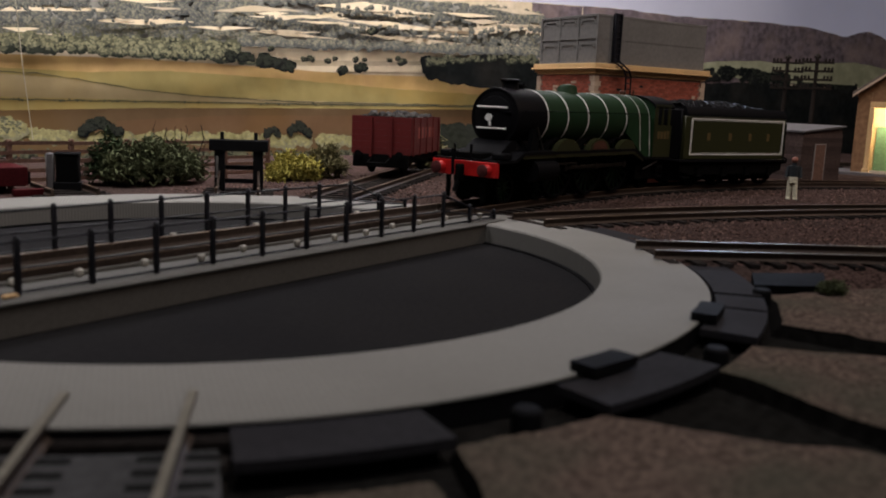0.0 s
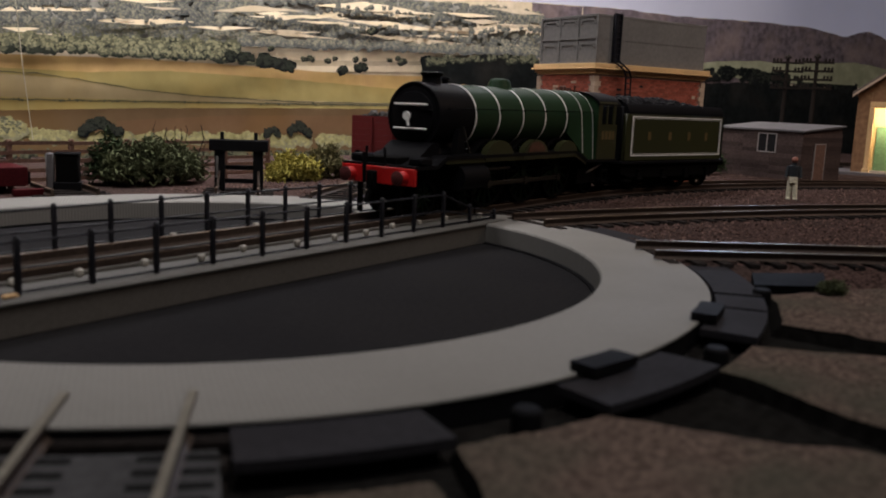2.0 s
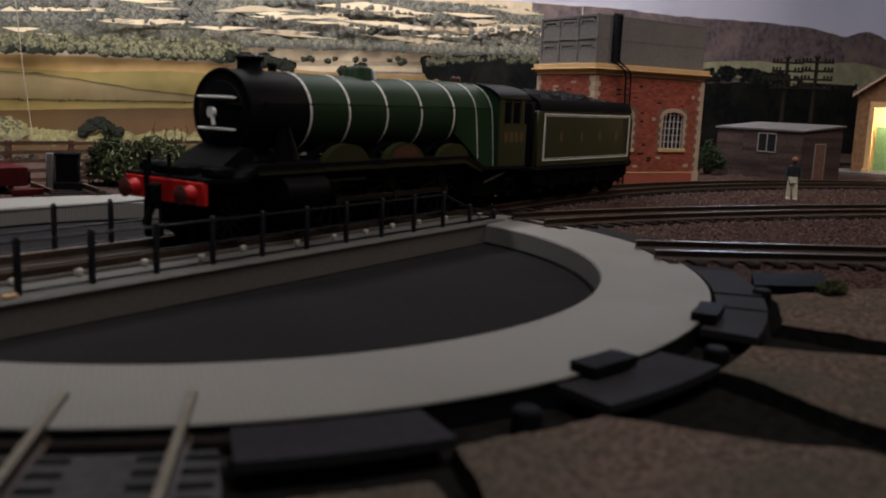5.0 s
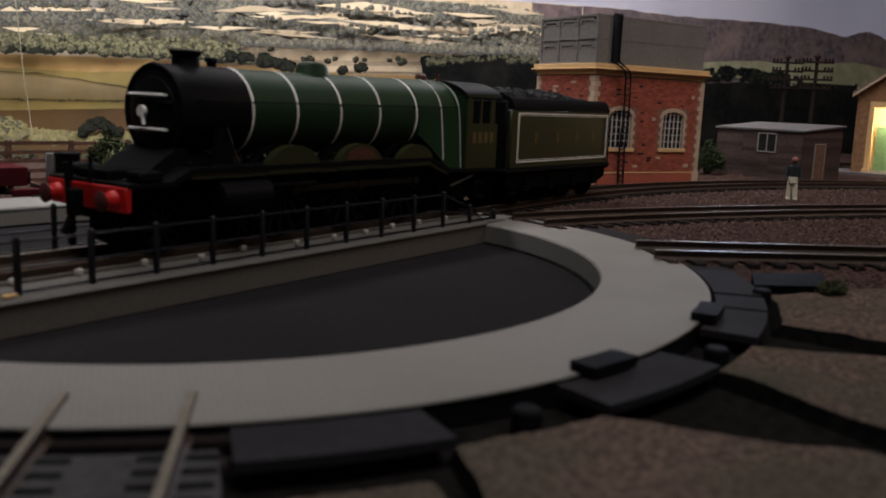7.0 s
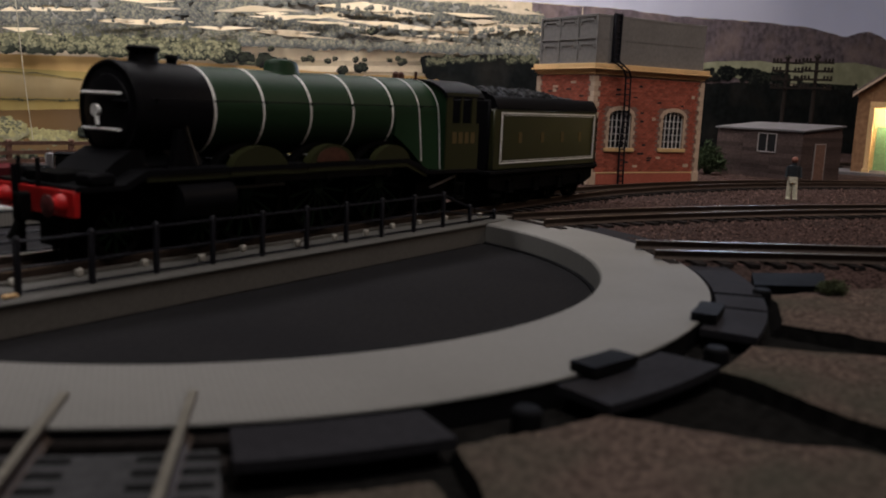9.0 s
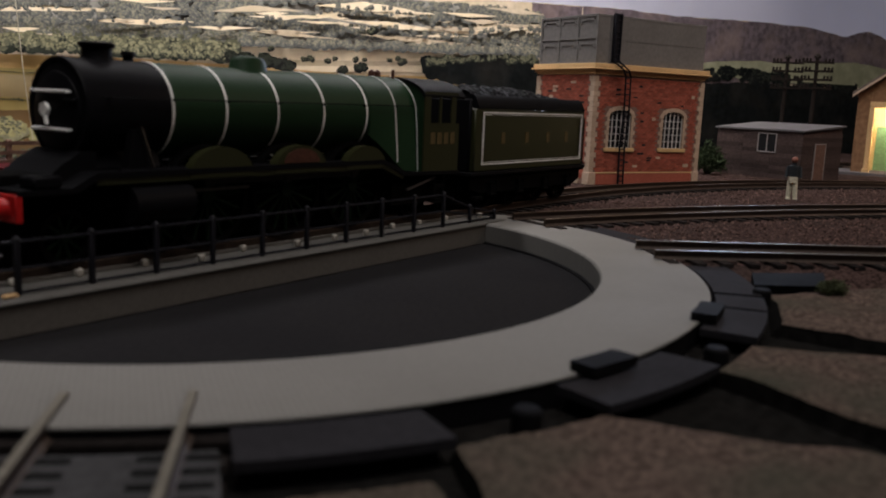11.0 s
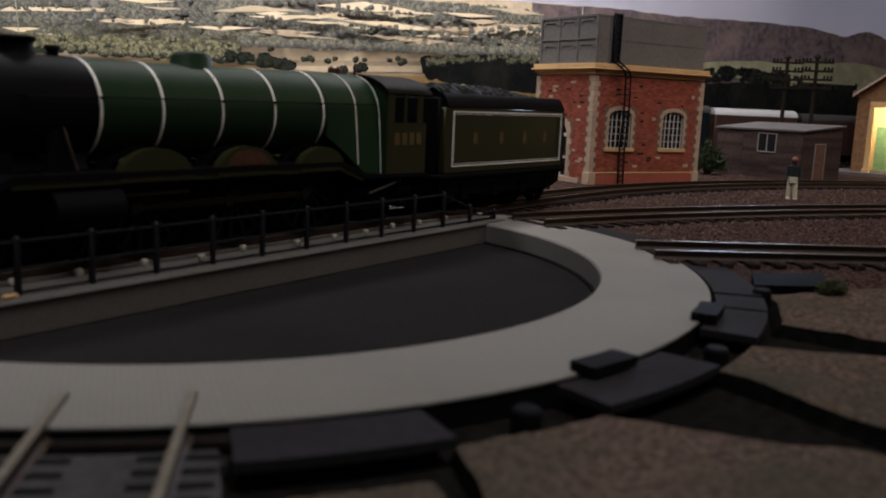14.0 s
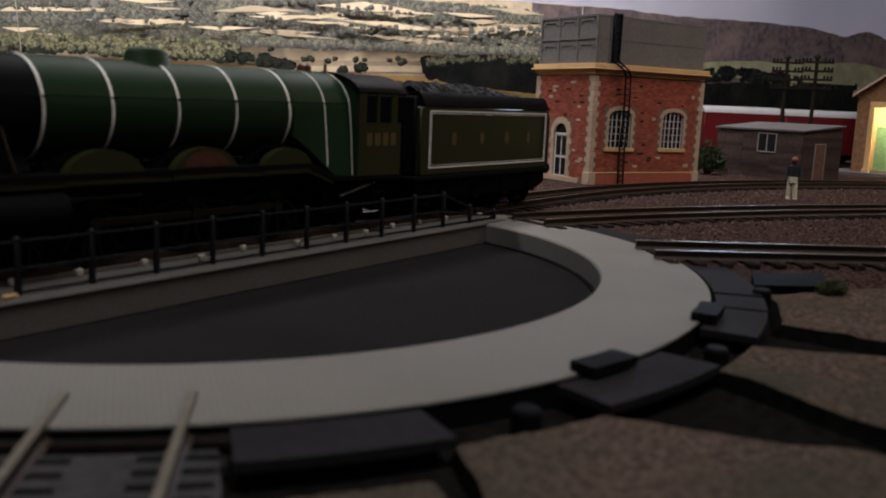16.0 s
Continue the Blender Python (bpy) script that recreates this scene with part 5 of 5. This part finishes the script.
def build_backdrop():
    sky = mat("print_sky", (0.68, 0.68, 0.78), 0.8, grain=6, vary=0.08, bump=0, stain=3, stain_amount=0.5, tint=(0.75, 0.72, 0.74), gloss=0.0)
    bm = bmesh.new()
    cols = list(range(-1100, 2401, 10))
    rows_ = [-22, -10, 0, 50, 100, 150, 200, 250, 285]
    grid = [[bm.verts.new(sheet(c, r)) for r in rows_] for c in cols]
    for i in range(len(cols) - 1):
        for j in range(len(rows_) - 1):
            bm.faces.new((grid[i][j], grid[i + 1][j], grid[i + 1][j + 1], grid[i][j + 1]))
    bmesh.ops.solidify(bm, geom=bm.faces[:], thickness=2.0)
    part("sheet", bm, sky, backdrop, "pale cloudy sky of the print")
    tan = print_ink("print_tan_field", (0.52, 0.43, 0.31), 0.15, 25, (0.45, 0.36, 0.2))
    pale = print_ink("print_pale_field", (0.74, 0.62, 0.44), 0.1, 20, (0.66, 0.54, 0.3))
    gold = print_ink("print_gold_field", (0.52, 0.34, 0.15), 0.12, 18, (0.42, 0.30, 0.08), 0.7)
    olive = print_ink("print_olive_field", (0.31, 0.25, 0.1), 0.12, 14, (0.45, 0.29, 0.08), 0.8)
    drab = print_ink("print_drab_field", (0.34, 0.27, 0.15), 0.12, 14, (0.33, 0.22, 0.08), 0.7)
    brown = print_ink("print_brown_field", (0.12, 0.078, 0.042), 0.12, 12, (0.15, 0.085, 0.028), 0.7)
    rust = print_ink("print_rust_field", (0.135, 0.08, 0.043), 0.12, 12, (0.17, 0.092, 0.03), 0.7)
    moor = print_ink("print_moor", (0.10, 0.08, 0.088), 0.4, 30, (0.21, 0.155, 0.14), 0.85)
    haze = print_ink("print_hazy_wood", (0.22, 0.215, 0.19), 0.3, 30, (0.31, 0.27, 0.22), 0.6)
    dull = print_ink("print_dull_green", (0.26, 0.26, 0.17), 0.2, 18, (0.15, 0.15, 0.09), 0.7)
    black = print_ink("print_dark_wood", (0.008, 0.009, 0.009), 0.3, 30, (0.028, 0.025, 0.022))
    dark = print_ink("print_tree_shade", (0.026, 0.029, 0.022), 0.3, 60, (0.03, 0.032, 0.028))
    mid = print_ink("print_tree", (0.105, 0.105, 0.068), 0.3, 60, (0.08, 0.08, 0.05))
    lit = print_ink("print_tree_lit", (0.21, 0.2, 0.12), 0.25, 60, (0.16, 0.15, 0.08))
    far_d = print_ink("print_far_tree_shade", (0.085, 0.088, 0.082), 0.2, 20, (0.05, 0.055, 0.058), 0.8)
    far_l = print_ink("print_far_tree_lit", (0.23, 0.215, 0.155), 0.2, 20, (0.10, 0.10, 0.09), 0.8)
    far_m = print_ink("print_far_tree", (0.135, 0.135, 0.115), 0.2, 20, (0.07, 0.074, 0.075), 0.8)
    shrub = print_ink("print_shrub", (0.27, 0.25, 0.12), 0.3, 60, (0.14, 0.13, 0.05))
    base = [(-1100, 290), (2400, 290)]
    ridge = [(-1100, -20), (-300, -20), (300, -20), (760, -14), (880, 3), (1000, 12), (1080, 17), (1200, 32), (1345, 42), (1375, 46), (1420, 50), (1460, 60), (1490, 68), (1512, 60), (1530, 58), (1550, 66), (1568, 78), (1700, 60), (2400, 40)]
    region("far_hills", ridge, base, tan, 10, 2, 1, "sunlit tan hills")
    region("moor", [(940, 8), (1000, 13), (1080, 17), (1200, 32), (1345, 42), (1375, 46), (1420, 50), (1460, 60), (1490, 68), (1512, 60), (1530, 58), (1550, 66), (1568, 78), (1700, 60), (2400, 40)], [(940, 60), (1240, 150), (1568, 150), (2400, 150)], moor, 8, 2, 2, "purple-brown moorland")
    region("hill_wood", [(-1100, -20), (300, -20), (560, -6), (700, -2), (900, 22), (960, 34)], [(-1100, 20), (300, 6), (560, 16), (700, 12), (900, 34), (960, 42)], haze, 10, 3, 3)
    region("wood_base", [(-1100, -14), (300, -14), (560, -2), (760, 6), (960, 30)], [(-1100, 90), (300, 90), (560, 88), (760, 90), (960, 100)], haze, 10, 2, 61)
    region("pale_field", [(-1100, 12), (0, 8), (90, 12), (200, 18)], [(-1100, 22), (0, 16), (90, 18), (200, 22)], pale, 8, 1, 4)
    region("pale_field", [(560, 28), (660, 8), (770, 30), (860, 48)], [(560, 34), (660, 30), (770, 44), (860, 56)], pale, 8, 2, 5)
    region("pale_field", [(860, 46), (900, 38), (958, 44)], [(860, 58), (900, 62), (958, 66)], pale, 8, 2, 6)
    region("pale_field", [(214, 36), (280, 31), (345, 40)], [(214, 38), (280, 44), (345, 45)], pale, 8, 1, 7)
    region("pale_field", [(600, 40), (720, 62), (860, 82), (960, 88)], [(600, 50), (720, 76), (860, 90), (960, 98)], pale, 8, 1.5, 8)
    region("meadow", [(420, 82), (560, 88), (700, 94), (770, 96)], [(420, 110), (560, 128), (700, 128), (770, 130)], pale, 10, 1, 9, "pale sunlit meadow")
    region("meadow", [(470, 106), (600, 108), (770, 110)], [(470, 116), (600, 118), (770, 116)], tan, 10, 1, 10)
    region("gold_field", [(-1100, 92), (0, 96), (150, 101), (300, 108), (500, 122), (620, 132), (760, 136), (960, 158)], [(-1100, 130), (0, 132), (200, 138), (400, 142), (620, 152), (960, 178)], gold, 10, 1, 11, "golden stubble field")
    region("olive_field", [(-1100, 116), (0, 120), (150, 128), (300, 126), (500, 140), (700, 158), (960, 176)], [(-1100, 180), (960, 192)], olive, 10, 1.5, 12, "olive green field")
    region("drab_field", [(-1100, 128), (0, 130), (120, 140), (240, 160), (360, 172), (500, 178), (800, 186)], [(-1100, 178), (0, 172), (360, 180), (800, 190)], drab, 10, 1, 13)
    region("olive_field", [(-1100, 176), (0, 176), (300, 184), (500, 188), (960, 190)], [(-1100, 205), (0, 198), (500, 202), (960, 210)], olive, 10, 1, 14)
    region("brown_field", [(-1100, 200), (0, 196), (250, 192), (500, 192), (960, 196)], base, brown, 10, 1, 15, "ploughed brown field")
    region("rust_field", [(200, 215), (400, 205), (700, 206), (960, 210)], [(200, 240), (400, 236), (700, 240), (960, 250)], rust, 10, 1, 16)
    for pts, w in (([(-1100, 120), (0, 126), (60, 129), (130, 139), (240, 158), (350, 170), (520, 180), (840, 187)], 1.5), ([(-1100, 178), (0, 175), (300, 180), (600, 185), (850, 189)], 1.9)):
        region("hedge", pts, [(c, r + w) for c, r in pts], mid, 6, 2.0, 17)
    trees("hedge_tree", [(0, 176), (300, 181), (600, 186), (850, 189)], 60, 2.2, (mid, ), 1.2, 41)
    # right-hand valley
    region("valley_field", [(1240, 112), (1300, 108), (1400, 112), (1510, 112), (1568, 124), (2400, 124)], [(1240, 132), (1400, 148), (1510, 152), (1568, 170), (2400, 170)], dull, 8, 2, 18, "dull green valley field")
    region("dark_valley", [(1240, 150), (1300, 146), (1400, 152), (1520, 158), (2400, 158)], [(1240, 290), (2400, 290)], black, 8, 3, 19, "dark wooded valley")
    trees("valley_wood", [(1240, 128), (1330, 136), (1420, 150), (1520, 160)], 130, 8, (black, dark), 9, 22)
    trees("valley_wood", [(1240, 165), (1500, 178)], 160, 10, (black, ), 12, 23)
    region("valley_field", [(1420, 128), (1480, 122), (1512, 124)], [(1420, 146), (1480, 150), (1512, 152)], dull, 8, 1, 20)
    # woods of the middle distance, in belts with fields between them
    woods = (far_d, far_m, far_l)
    trees("far_wood", [(-300, 4), (0, 4), (300, 6), (560, 2)], 300, 6, woods, 8, 30)
    trees("far_wood", [(200, 18), (300, 22), (380, 14), (560, 34)], 190, 6, woods, 8, 31)
    trees("far_wood", [(560, 2), (700, 10), (860, 22), (960, 36)], 240, 5, woods, 8, 52)
    trees("far_wood", [(-300, 34), (0, 34), (220, 32), (300, 50), (420, 40)], 380, 7, woods, 11, 32)
    trees("far_wood", [(340, 36), (440, 34), (560, 46), (600, 58)], 260, 6.5, woods, 11, 53)
    trees("far_wood", [(600, 30), (700, 36), (820, 50)], 120, 4.5, woods, 4, 54)
    trees("far_wood", [(560, 56), (700, 62), (800, 72), (958, 86)], 280, 5.5, woods, 6, 55)
    trees("far_wood", [(800, 44), (880, 58), (958, 70)], 120, 4.5, woods, 7, 56)
    trees("wood", [(-300, 52), (0, 54), (220, 58), (420, 66), (470, 72)], 330, 9, (mid, far_m, far_l), 8, 33)
    trees("far_wood", [(420, 40), (560, 52), (760, 66), (958, 78)], 260, 5.5, woods, 13, 57)
    trees("far_wood", [(600, 14), (800, 30), (958, 50)], 200, 4.5, woods, 9, 58)
    for pts, wd, m in (([(-300, 20), (0, 16), (90, 15), (200, 22)], 6, pale), ([(205, 40), (280, 34), (350, 41)], 9, pale), ([(380, 22), (450, 12), (540, 22)], 11, tan),
                       ([(560, 12), (650, 6), (770, 28)], 16, pale), ([(600, 36), (700, 42), (800, 58)], 11, pale), ([(770, 62), (860, 46), (958, 50)], 16, pale), ([(640, 62), (740, 68), (860, 84)], 11, tan),
                       ([(820, 84), (900, 84), (960, 92)], 9, pale), ([(860, 16), (920, 20), (960, 28)], 8, tan), ([(440, 56), (520, 60), (600, 70)], 6, tan)):
        region("pale_field", pts, [(cc, rr + (0.6 if k in (0, len(pts) - 1) else wd)) for k, (cc, rr) in enumerate(pts)], m, 6, 1.6, int(pts[0][0]))
    strips = random.Random(17)
    for k in range(26):
        c, r = strips.uniform(-40, 900), strips.uniform(2, 66)
        r += max(0, c - 500) * 0.045
        ln, wd, dip = strips.uniform(35, 120), strips.uniform(3, 8), strips.uniform(-2, 7)
        region("pale_field", [(c, r), (c + ln / 2, r - 1.5 + dip / 2), (c + ln, r + dip)], [(c, r + 0.5), (c + ln / 2, r + wd + dip / 2), (c + ln, r + dip + 0.6)], pale if k % 3 else tan, 6, 1.4, 100 + k)
    trees("far_copse", [(0, 20), (300, 34), (560, 40)], 60, 4.5, woods, 14, 71)
    trees("far_copse", [(560, 18), (700, 26), (860, 56), (958, 60)], 70, 4.5, woods, 8, 59)
    trees("far_copse", [(640, 48), (760, 62), (940, 84)], 60, 4.5, woods, 6, 60)
    trees("wood_edge", [(430, 74), (560, 80), (760, 86), (950, 94)], 260, 7, woods, 5, 34)
    trees("wood", [(-300, 74), (0, 78), (220, 82), (420, 94)], 300, 12, (dark, mid, lit), 9, 35)
    trees("wood", [(160, 92), (330, 99), (420, 104), (520, 118)], 120, 8, (dark, mid, lit), 4, 36)
    trees("lone_tree", [(405, 100), (450, 104), (520, 122)], 50, 10, (black, dark), 5, 37)
    for c, r, s in ((540, 106, 8), (552, 106, 8), (580, 108, 8), (594, 106, 7), (630, 107, 7), (645, 108, 6), (690, 108, 6), (608, 124, 13), (640, 122, 14), (712, 112, 10), (706, 104, 8), (38, 88, 11), (660, 58, 11), (480, 88, 7)):
        trees("lone_tree", [(c - s * 0.4, r), (c + s * 0.4, r)], 7, s * 0.6, (black, dark) if s > 11 else (black, dark, mid), s * 0.25, int(c))
    region("dark_wood", [(752, 112), (775, 102), (830, 104), (850, 97), (900, 99), (962, 106)], [(752, 136), (800, 146), (850, 156), (900, 162), (962, 168)], black, 5, 5, 24, "dark plantation")
    trees("dark_wood", [(755, 120), (800, 130), (870, 130), (960, 140)], 150, 11, (black, ), 14, 39)
    trees("dark_wood_edge", [(752, 112), (840, 104), (950, 108)], 60, 6, (dark, mid), 5, 40)
    # shrubs along the bottom of the print
    trees("shrub", [(-300, 250), (0, 245), (120, 246), (240, 248), (620, 252)], 320, 10, (lit, shrub, shrub), 7, 42)
    trees("shrub", [(-60, 222), (30, 232)], 60, 12, (lit, shrub, mid), 12, 43)
    trees("dark_tree", [(134, 236), (168, 218), (204, 236)], 80, 8, (black, dark), 6, 44)
    trees("dark_tree", [(466, 240), (479, 230), (492, 240)], 30, 5, (black, dark), 5, 45)
    trees("dark_tree", [(508, 238), (526, 224), (546, 238)], 44, 6.5, (black, dark), 6, 46)
    trees("bottom_scrub", [(-300, 276), (640, 278), (960, 278)], 300, 8, (dark, mid), 5, 47)
    trees("bottom_scrub", [(760, 240), (960, 262)], 90, 14, (dark, ), 16, 48)
    bm = bmesh.new()
    for a, b in (((35, -18), (39, 120)), ((39, 120), (47, 250))):
        p, q = sheet(*a, LAYER[0] + 0.4), sheet(*b, LAYER[0] + 0.4)
        rod(bm, p, q, 0.25, 4)
    part("sheet_seam", bm, print_ink("seam_white", (0.42, 0.38, 0.28)), backdrop, "pale seam between two sheets")


build_backdrop()

# ---- passing train on the far line ----
FAR = EYE + ALONG * 800
FAR.z = 0
HEAD = math.degrees(math.atan2(CROSS.y, CROSS.x))
far_pts = []
for k in range(0, 1100):
    q = FAR + CROSS * (-1400 + 4 * k)
    far_pts.append((q.x, q.y, math.radians(HEAD)))
build_track(far_pts, "far running line behind the sheds", 24)


def vehicle(parent_name, label, category, length, body, roof, h, group=""):
    t = thing(parent_name, label, category, group=group)
    part("body", B(1, length - 1, -14, 14, 9.5, h - 6, bevel=0.6), body, t)
    prof = [(14.2 * math.cos(a), h - 6 + 6 * math.sin(a)) for a in [math.pi * k / 12 for k in range(13)]]
    part("roof", prism(prof, "x", 0.5, length - 0.5), roof, t)
    part("underframe", B(3, length - 3, -11, 11, 5.5, 9.5), FRAME_BLACK, t)
    for s in (-1, 1):
        for k in range(max(2, int(length / 14))):
            x = 3 + (length - 7) * k / max(1, int(length / 14) - 1)
            part("side_rib", B(x, x + 0.9, s * 14.0 - 0.35, s * 14.0 + 0.35, 10, h - 6), body, t, smooth=False)
    for u in (14, length - 14):
        part("wheelset", lathe([(0.05, -10.5), (5.8, -10.5), (5.8, -8), (1, -7.6), (1, 7.6), (5.8, 8), (5.8, 10.5), (0.05, 10.5)], 20, "y", None, (u, 0, 8.2)), FRAME_BLACK, t)
    return t


TRAIN = []
consist = (("diesel_locomotive", "dark teal diesel locomotive with a lit yellow headlamp", "diesel locomotive", 170, DIESEL_TEAL, ROOF_DARK, 49.0),
           ("goods_van", "brown goods van with a white roof", "railway van", 78, VAN_BROWN, ROOF_WHITE, 47.5),
           ("goods_van", "brown goods van with a dark roof", "railway van", 69, VAN_BROWN, ROOF_DARK, 45.5),
           ("goods_van", "brown goods van with a dark roof", "railway van", 69, VAN_BROWN, ROOF_DARK, 45.5),
           ("parcels_van", "red parcels van with a white roof", "railway van", 73, VAN_RED, ROOF_WHITE, 49.5),
           ("parcels_van", "red parcels van with a white roof", "railway van", 73, VAN_RED, ROOF_WHITE, 49.0))
offset = 0.0
for nm, lb, cat, ln, bo, ro, hh in consist:
    v = vehicle(nm, lb, cat, ln - 3, bo, ro, hh, "vehicles of the passing train")
    if nm == "diesel_locomotive":
        part("nose", B(0.2, 1.1, -11, 11, 12, 34, bevel=0.3), DIESEL_TEAL, v)
        # lamp disc drawn oversize: the glare round the bulb is in its shape
        part("headlamp", lathe([(0.05, -3.4), (4.2, -2.4), (6.8, 0.2), (6.8, 0.8), (0.05, 0.8)], 20, "x", None, (-0.2, -6, 26)), glow("headlamp_glow", (1.0, 0.80, 0.12), 18), v, "glowing yellow headlamp")
    TRAIN.append((v, offset))
    offset += ln

# ---- room ----


def build_room():
    x0, x1, y0, y1, z0, z1 = -2700, 2700, -2700, 2700, -900, 1500
    plain = {"wall_west": (x0 - 80, x0, y0, y1), "wall_south": (x0 - 80, x1 + 80, y0 - 80, y0), "wall_north": (x0 - 80, x1 + 80, y1, y1 + 80)}
    for nm, (a, b, c, d) in plain.items():
        tagged(part(nm, B(a, b, c, d, z0, z1), WALL_PAINT, smooth=False), "plain painted wall of the hobby room", "wall", kind="structure")
    bm = B(x1, x1 + 80, y0, 560, z0, z1)
    box(bm, x1, x1 + 80, 820, y1, z0, z1)
    box(bm, x1, x1 + 80, 560, 820, z0, 440)
    box(bm, x1, x1 + 80, 560, 820, 900, z1)
    tagged(part("wall_east", bm, WALL_PAINT, smooth=False), "plain painted wall with a window opening", "wall", kind="structure")
    tagged(part("ceiling", B(x0 - 80, x1 + 80, y0 - 80, y1 + 80, z1, z1 + 60), WALL_PAINT, smooth=False), "plain painted ceiling", "ceiling", kind="structure")
    tagged(part("floor", B(x0 - 80, x1 + 80, y0 - 80, y1 + 80, z0 - 60, z0), WALL_PAINT, smooth=False), "plain floor below the baseboard", "floor", kind="structure")


build_room()

# ---- brickwork ----
bricks_on(tower_front, TOWER_W, 7.4, 62.0, [(9.6, 32.4, 19, 44.0), (51.8, 74.6, 19, 44.0), (0, 2.6, 0, 62), (TOWER_W - 2.6, TOWER_W, 0, 62)])
bricks_on(tower_side, TOWER_D, 3.2, 62.0, [(16.2, 33.8, 0, 36.5), (0, 2.6, 0, 62), (TOWER_D - 2.6, TOWER_D, 0, 62)])


# ---- movement ----
ENGINE_PIVOTS, TENDER_PIVOTS = (45, 125), (188, 252)
RUN = [(0, 128.85), (0.5, 114.4), (1, 100.1), (1.5, 85.9), (2, 71.6), (2.5, 56.8), (3, 41.6), (3.5, 26.8), (4, 11.4), (4.5, -3.3), (5, -16.4), (5.5, -25.7), (6, -31.6), (6.5, -35.5), (7, -38.7),
       (7.5, -41.9), (8, -45.15), (8.5, -48.4), (9, -51.7), (9.5, -54.95), (10, -58.2), (10.5, -61.45), (11, -64.7), (11.5, -67.9), (12, -71.1), (12.5, -74.4), (13, -77.7), (13.5, -81.0), (14, -84.4), (14.5, -87.8),
       (15, -91.2), (15.5, -94.7), (16, -98.2)]


def run_at(t):
    for i in range(len(RUN) - 1):
        (ta, sa), (tb, sb) = RUN[i], RUN[i + 1]
        if ta <= t <= tb:
            va = (sb - RUN[max(0, i - 1)][1]) / (tb - RUN[max(0, i - 1)][0])
            vb = (RUN[min(len(RUN) - 1, i + 2)][1] - sa) / (RUN[min(len(RUN) - 1, i + 2)][0] - ta)
            h, f = tb - ta, (t - ta) / (tb - ta)
            return (2 * f ** 3 - 3 * f * f + 1) * sa + (f ** 3 - 2 * f * f + f) * h * va + (3 * f * f - 2 * f ** 3) * sb + (f ** 3 - f * f) * h * vb
    return RUN[-1][1]


def main_line(s):
    if s < MAIN_STRAIGHT:
        return Vector((s, 0, 0))
    a = (s - MAIN_STRAIGHT) / MAIN_RADIUS
    return Vector((MAIN_STRAIGHT + MAIN_RADIUS * math.sin(a), -MAIN_RADIUS * (1 - math.cos(a)), 0))


def ride(s, pivots):
    a, b = main_line(s + pivots[0]), main_line(s + pivots[1])
    d = (b - a).normalized()
    o = a - d * pivots[0]
    return at(o.x, o.y, 0, math.degrees(math.atan2(d.y, d.x)))


def motions():
    times = [0.25 * k for k in range(65)]
    walk(engine, [(t, ride(run_at(t), ENGINE_PIVOTS)) for t in times])
    walk(tender, [(t, ride(run_at(t), TENDER_PIVOTS)) for t in times])
    for w, r, u, z in WHEELS:
        walk(w, [(t, pose(u * MM, 0, z * MM, 0, math.degrees((run_at(t) - 128.85) / r), 0)) for t in times])
    for r, phase in RODS:
        rows = []
        for t in times:
            a = -(run_at(t) - 128.85) / 13.3 + radians(phase)
            rows.append((t, at(56 + 4.2 * math.cos(a), 0, 15.85 + 4.2 * math.sin(a))))
        walk(r, rows)
    for v, off in TRAIN:
        rows = []
        for k in range(33):
            t = 0.5 * k
            lateral = 0.297 * 800 - 113.0 * (t - 12.5) + off
            p = FAR + CROSS * lateral
            rows.append((t, at(p.x, p.y, 0, HEAD)))
        walk(v, rows)


motions()
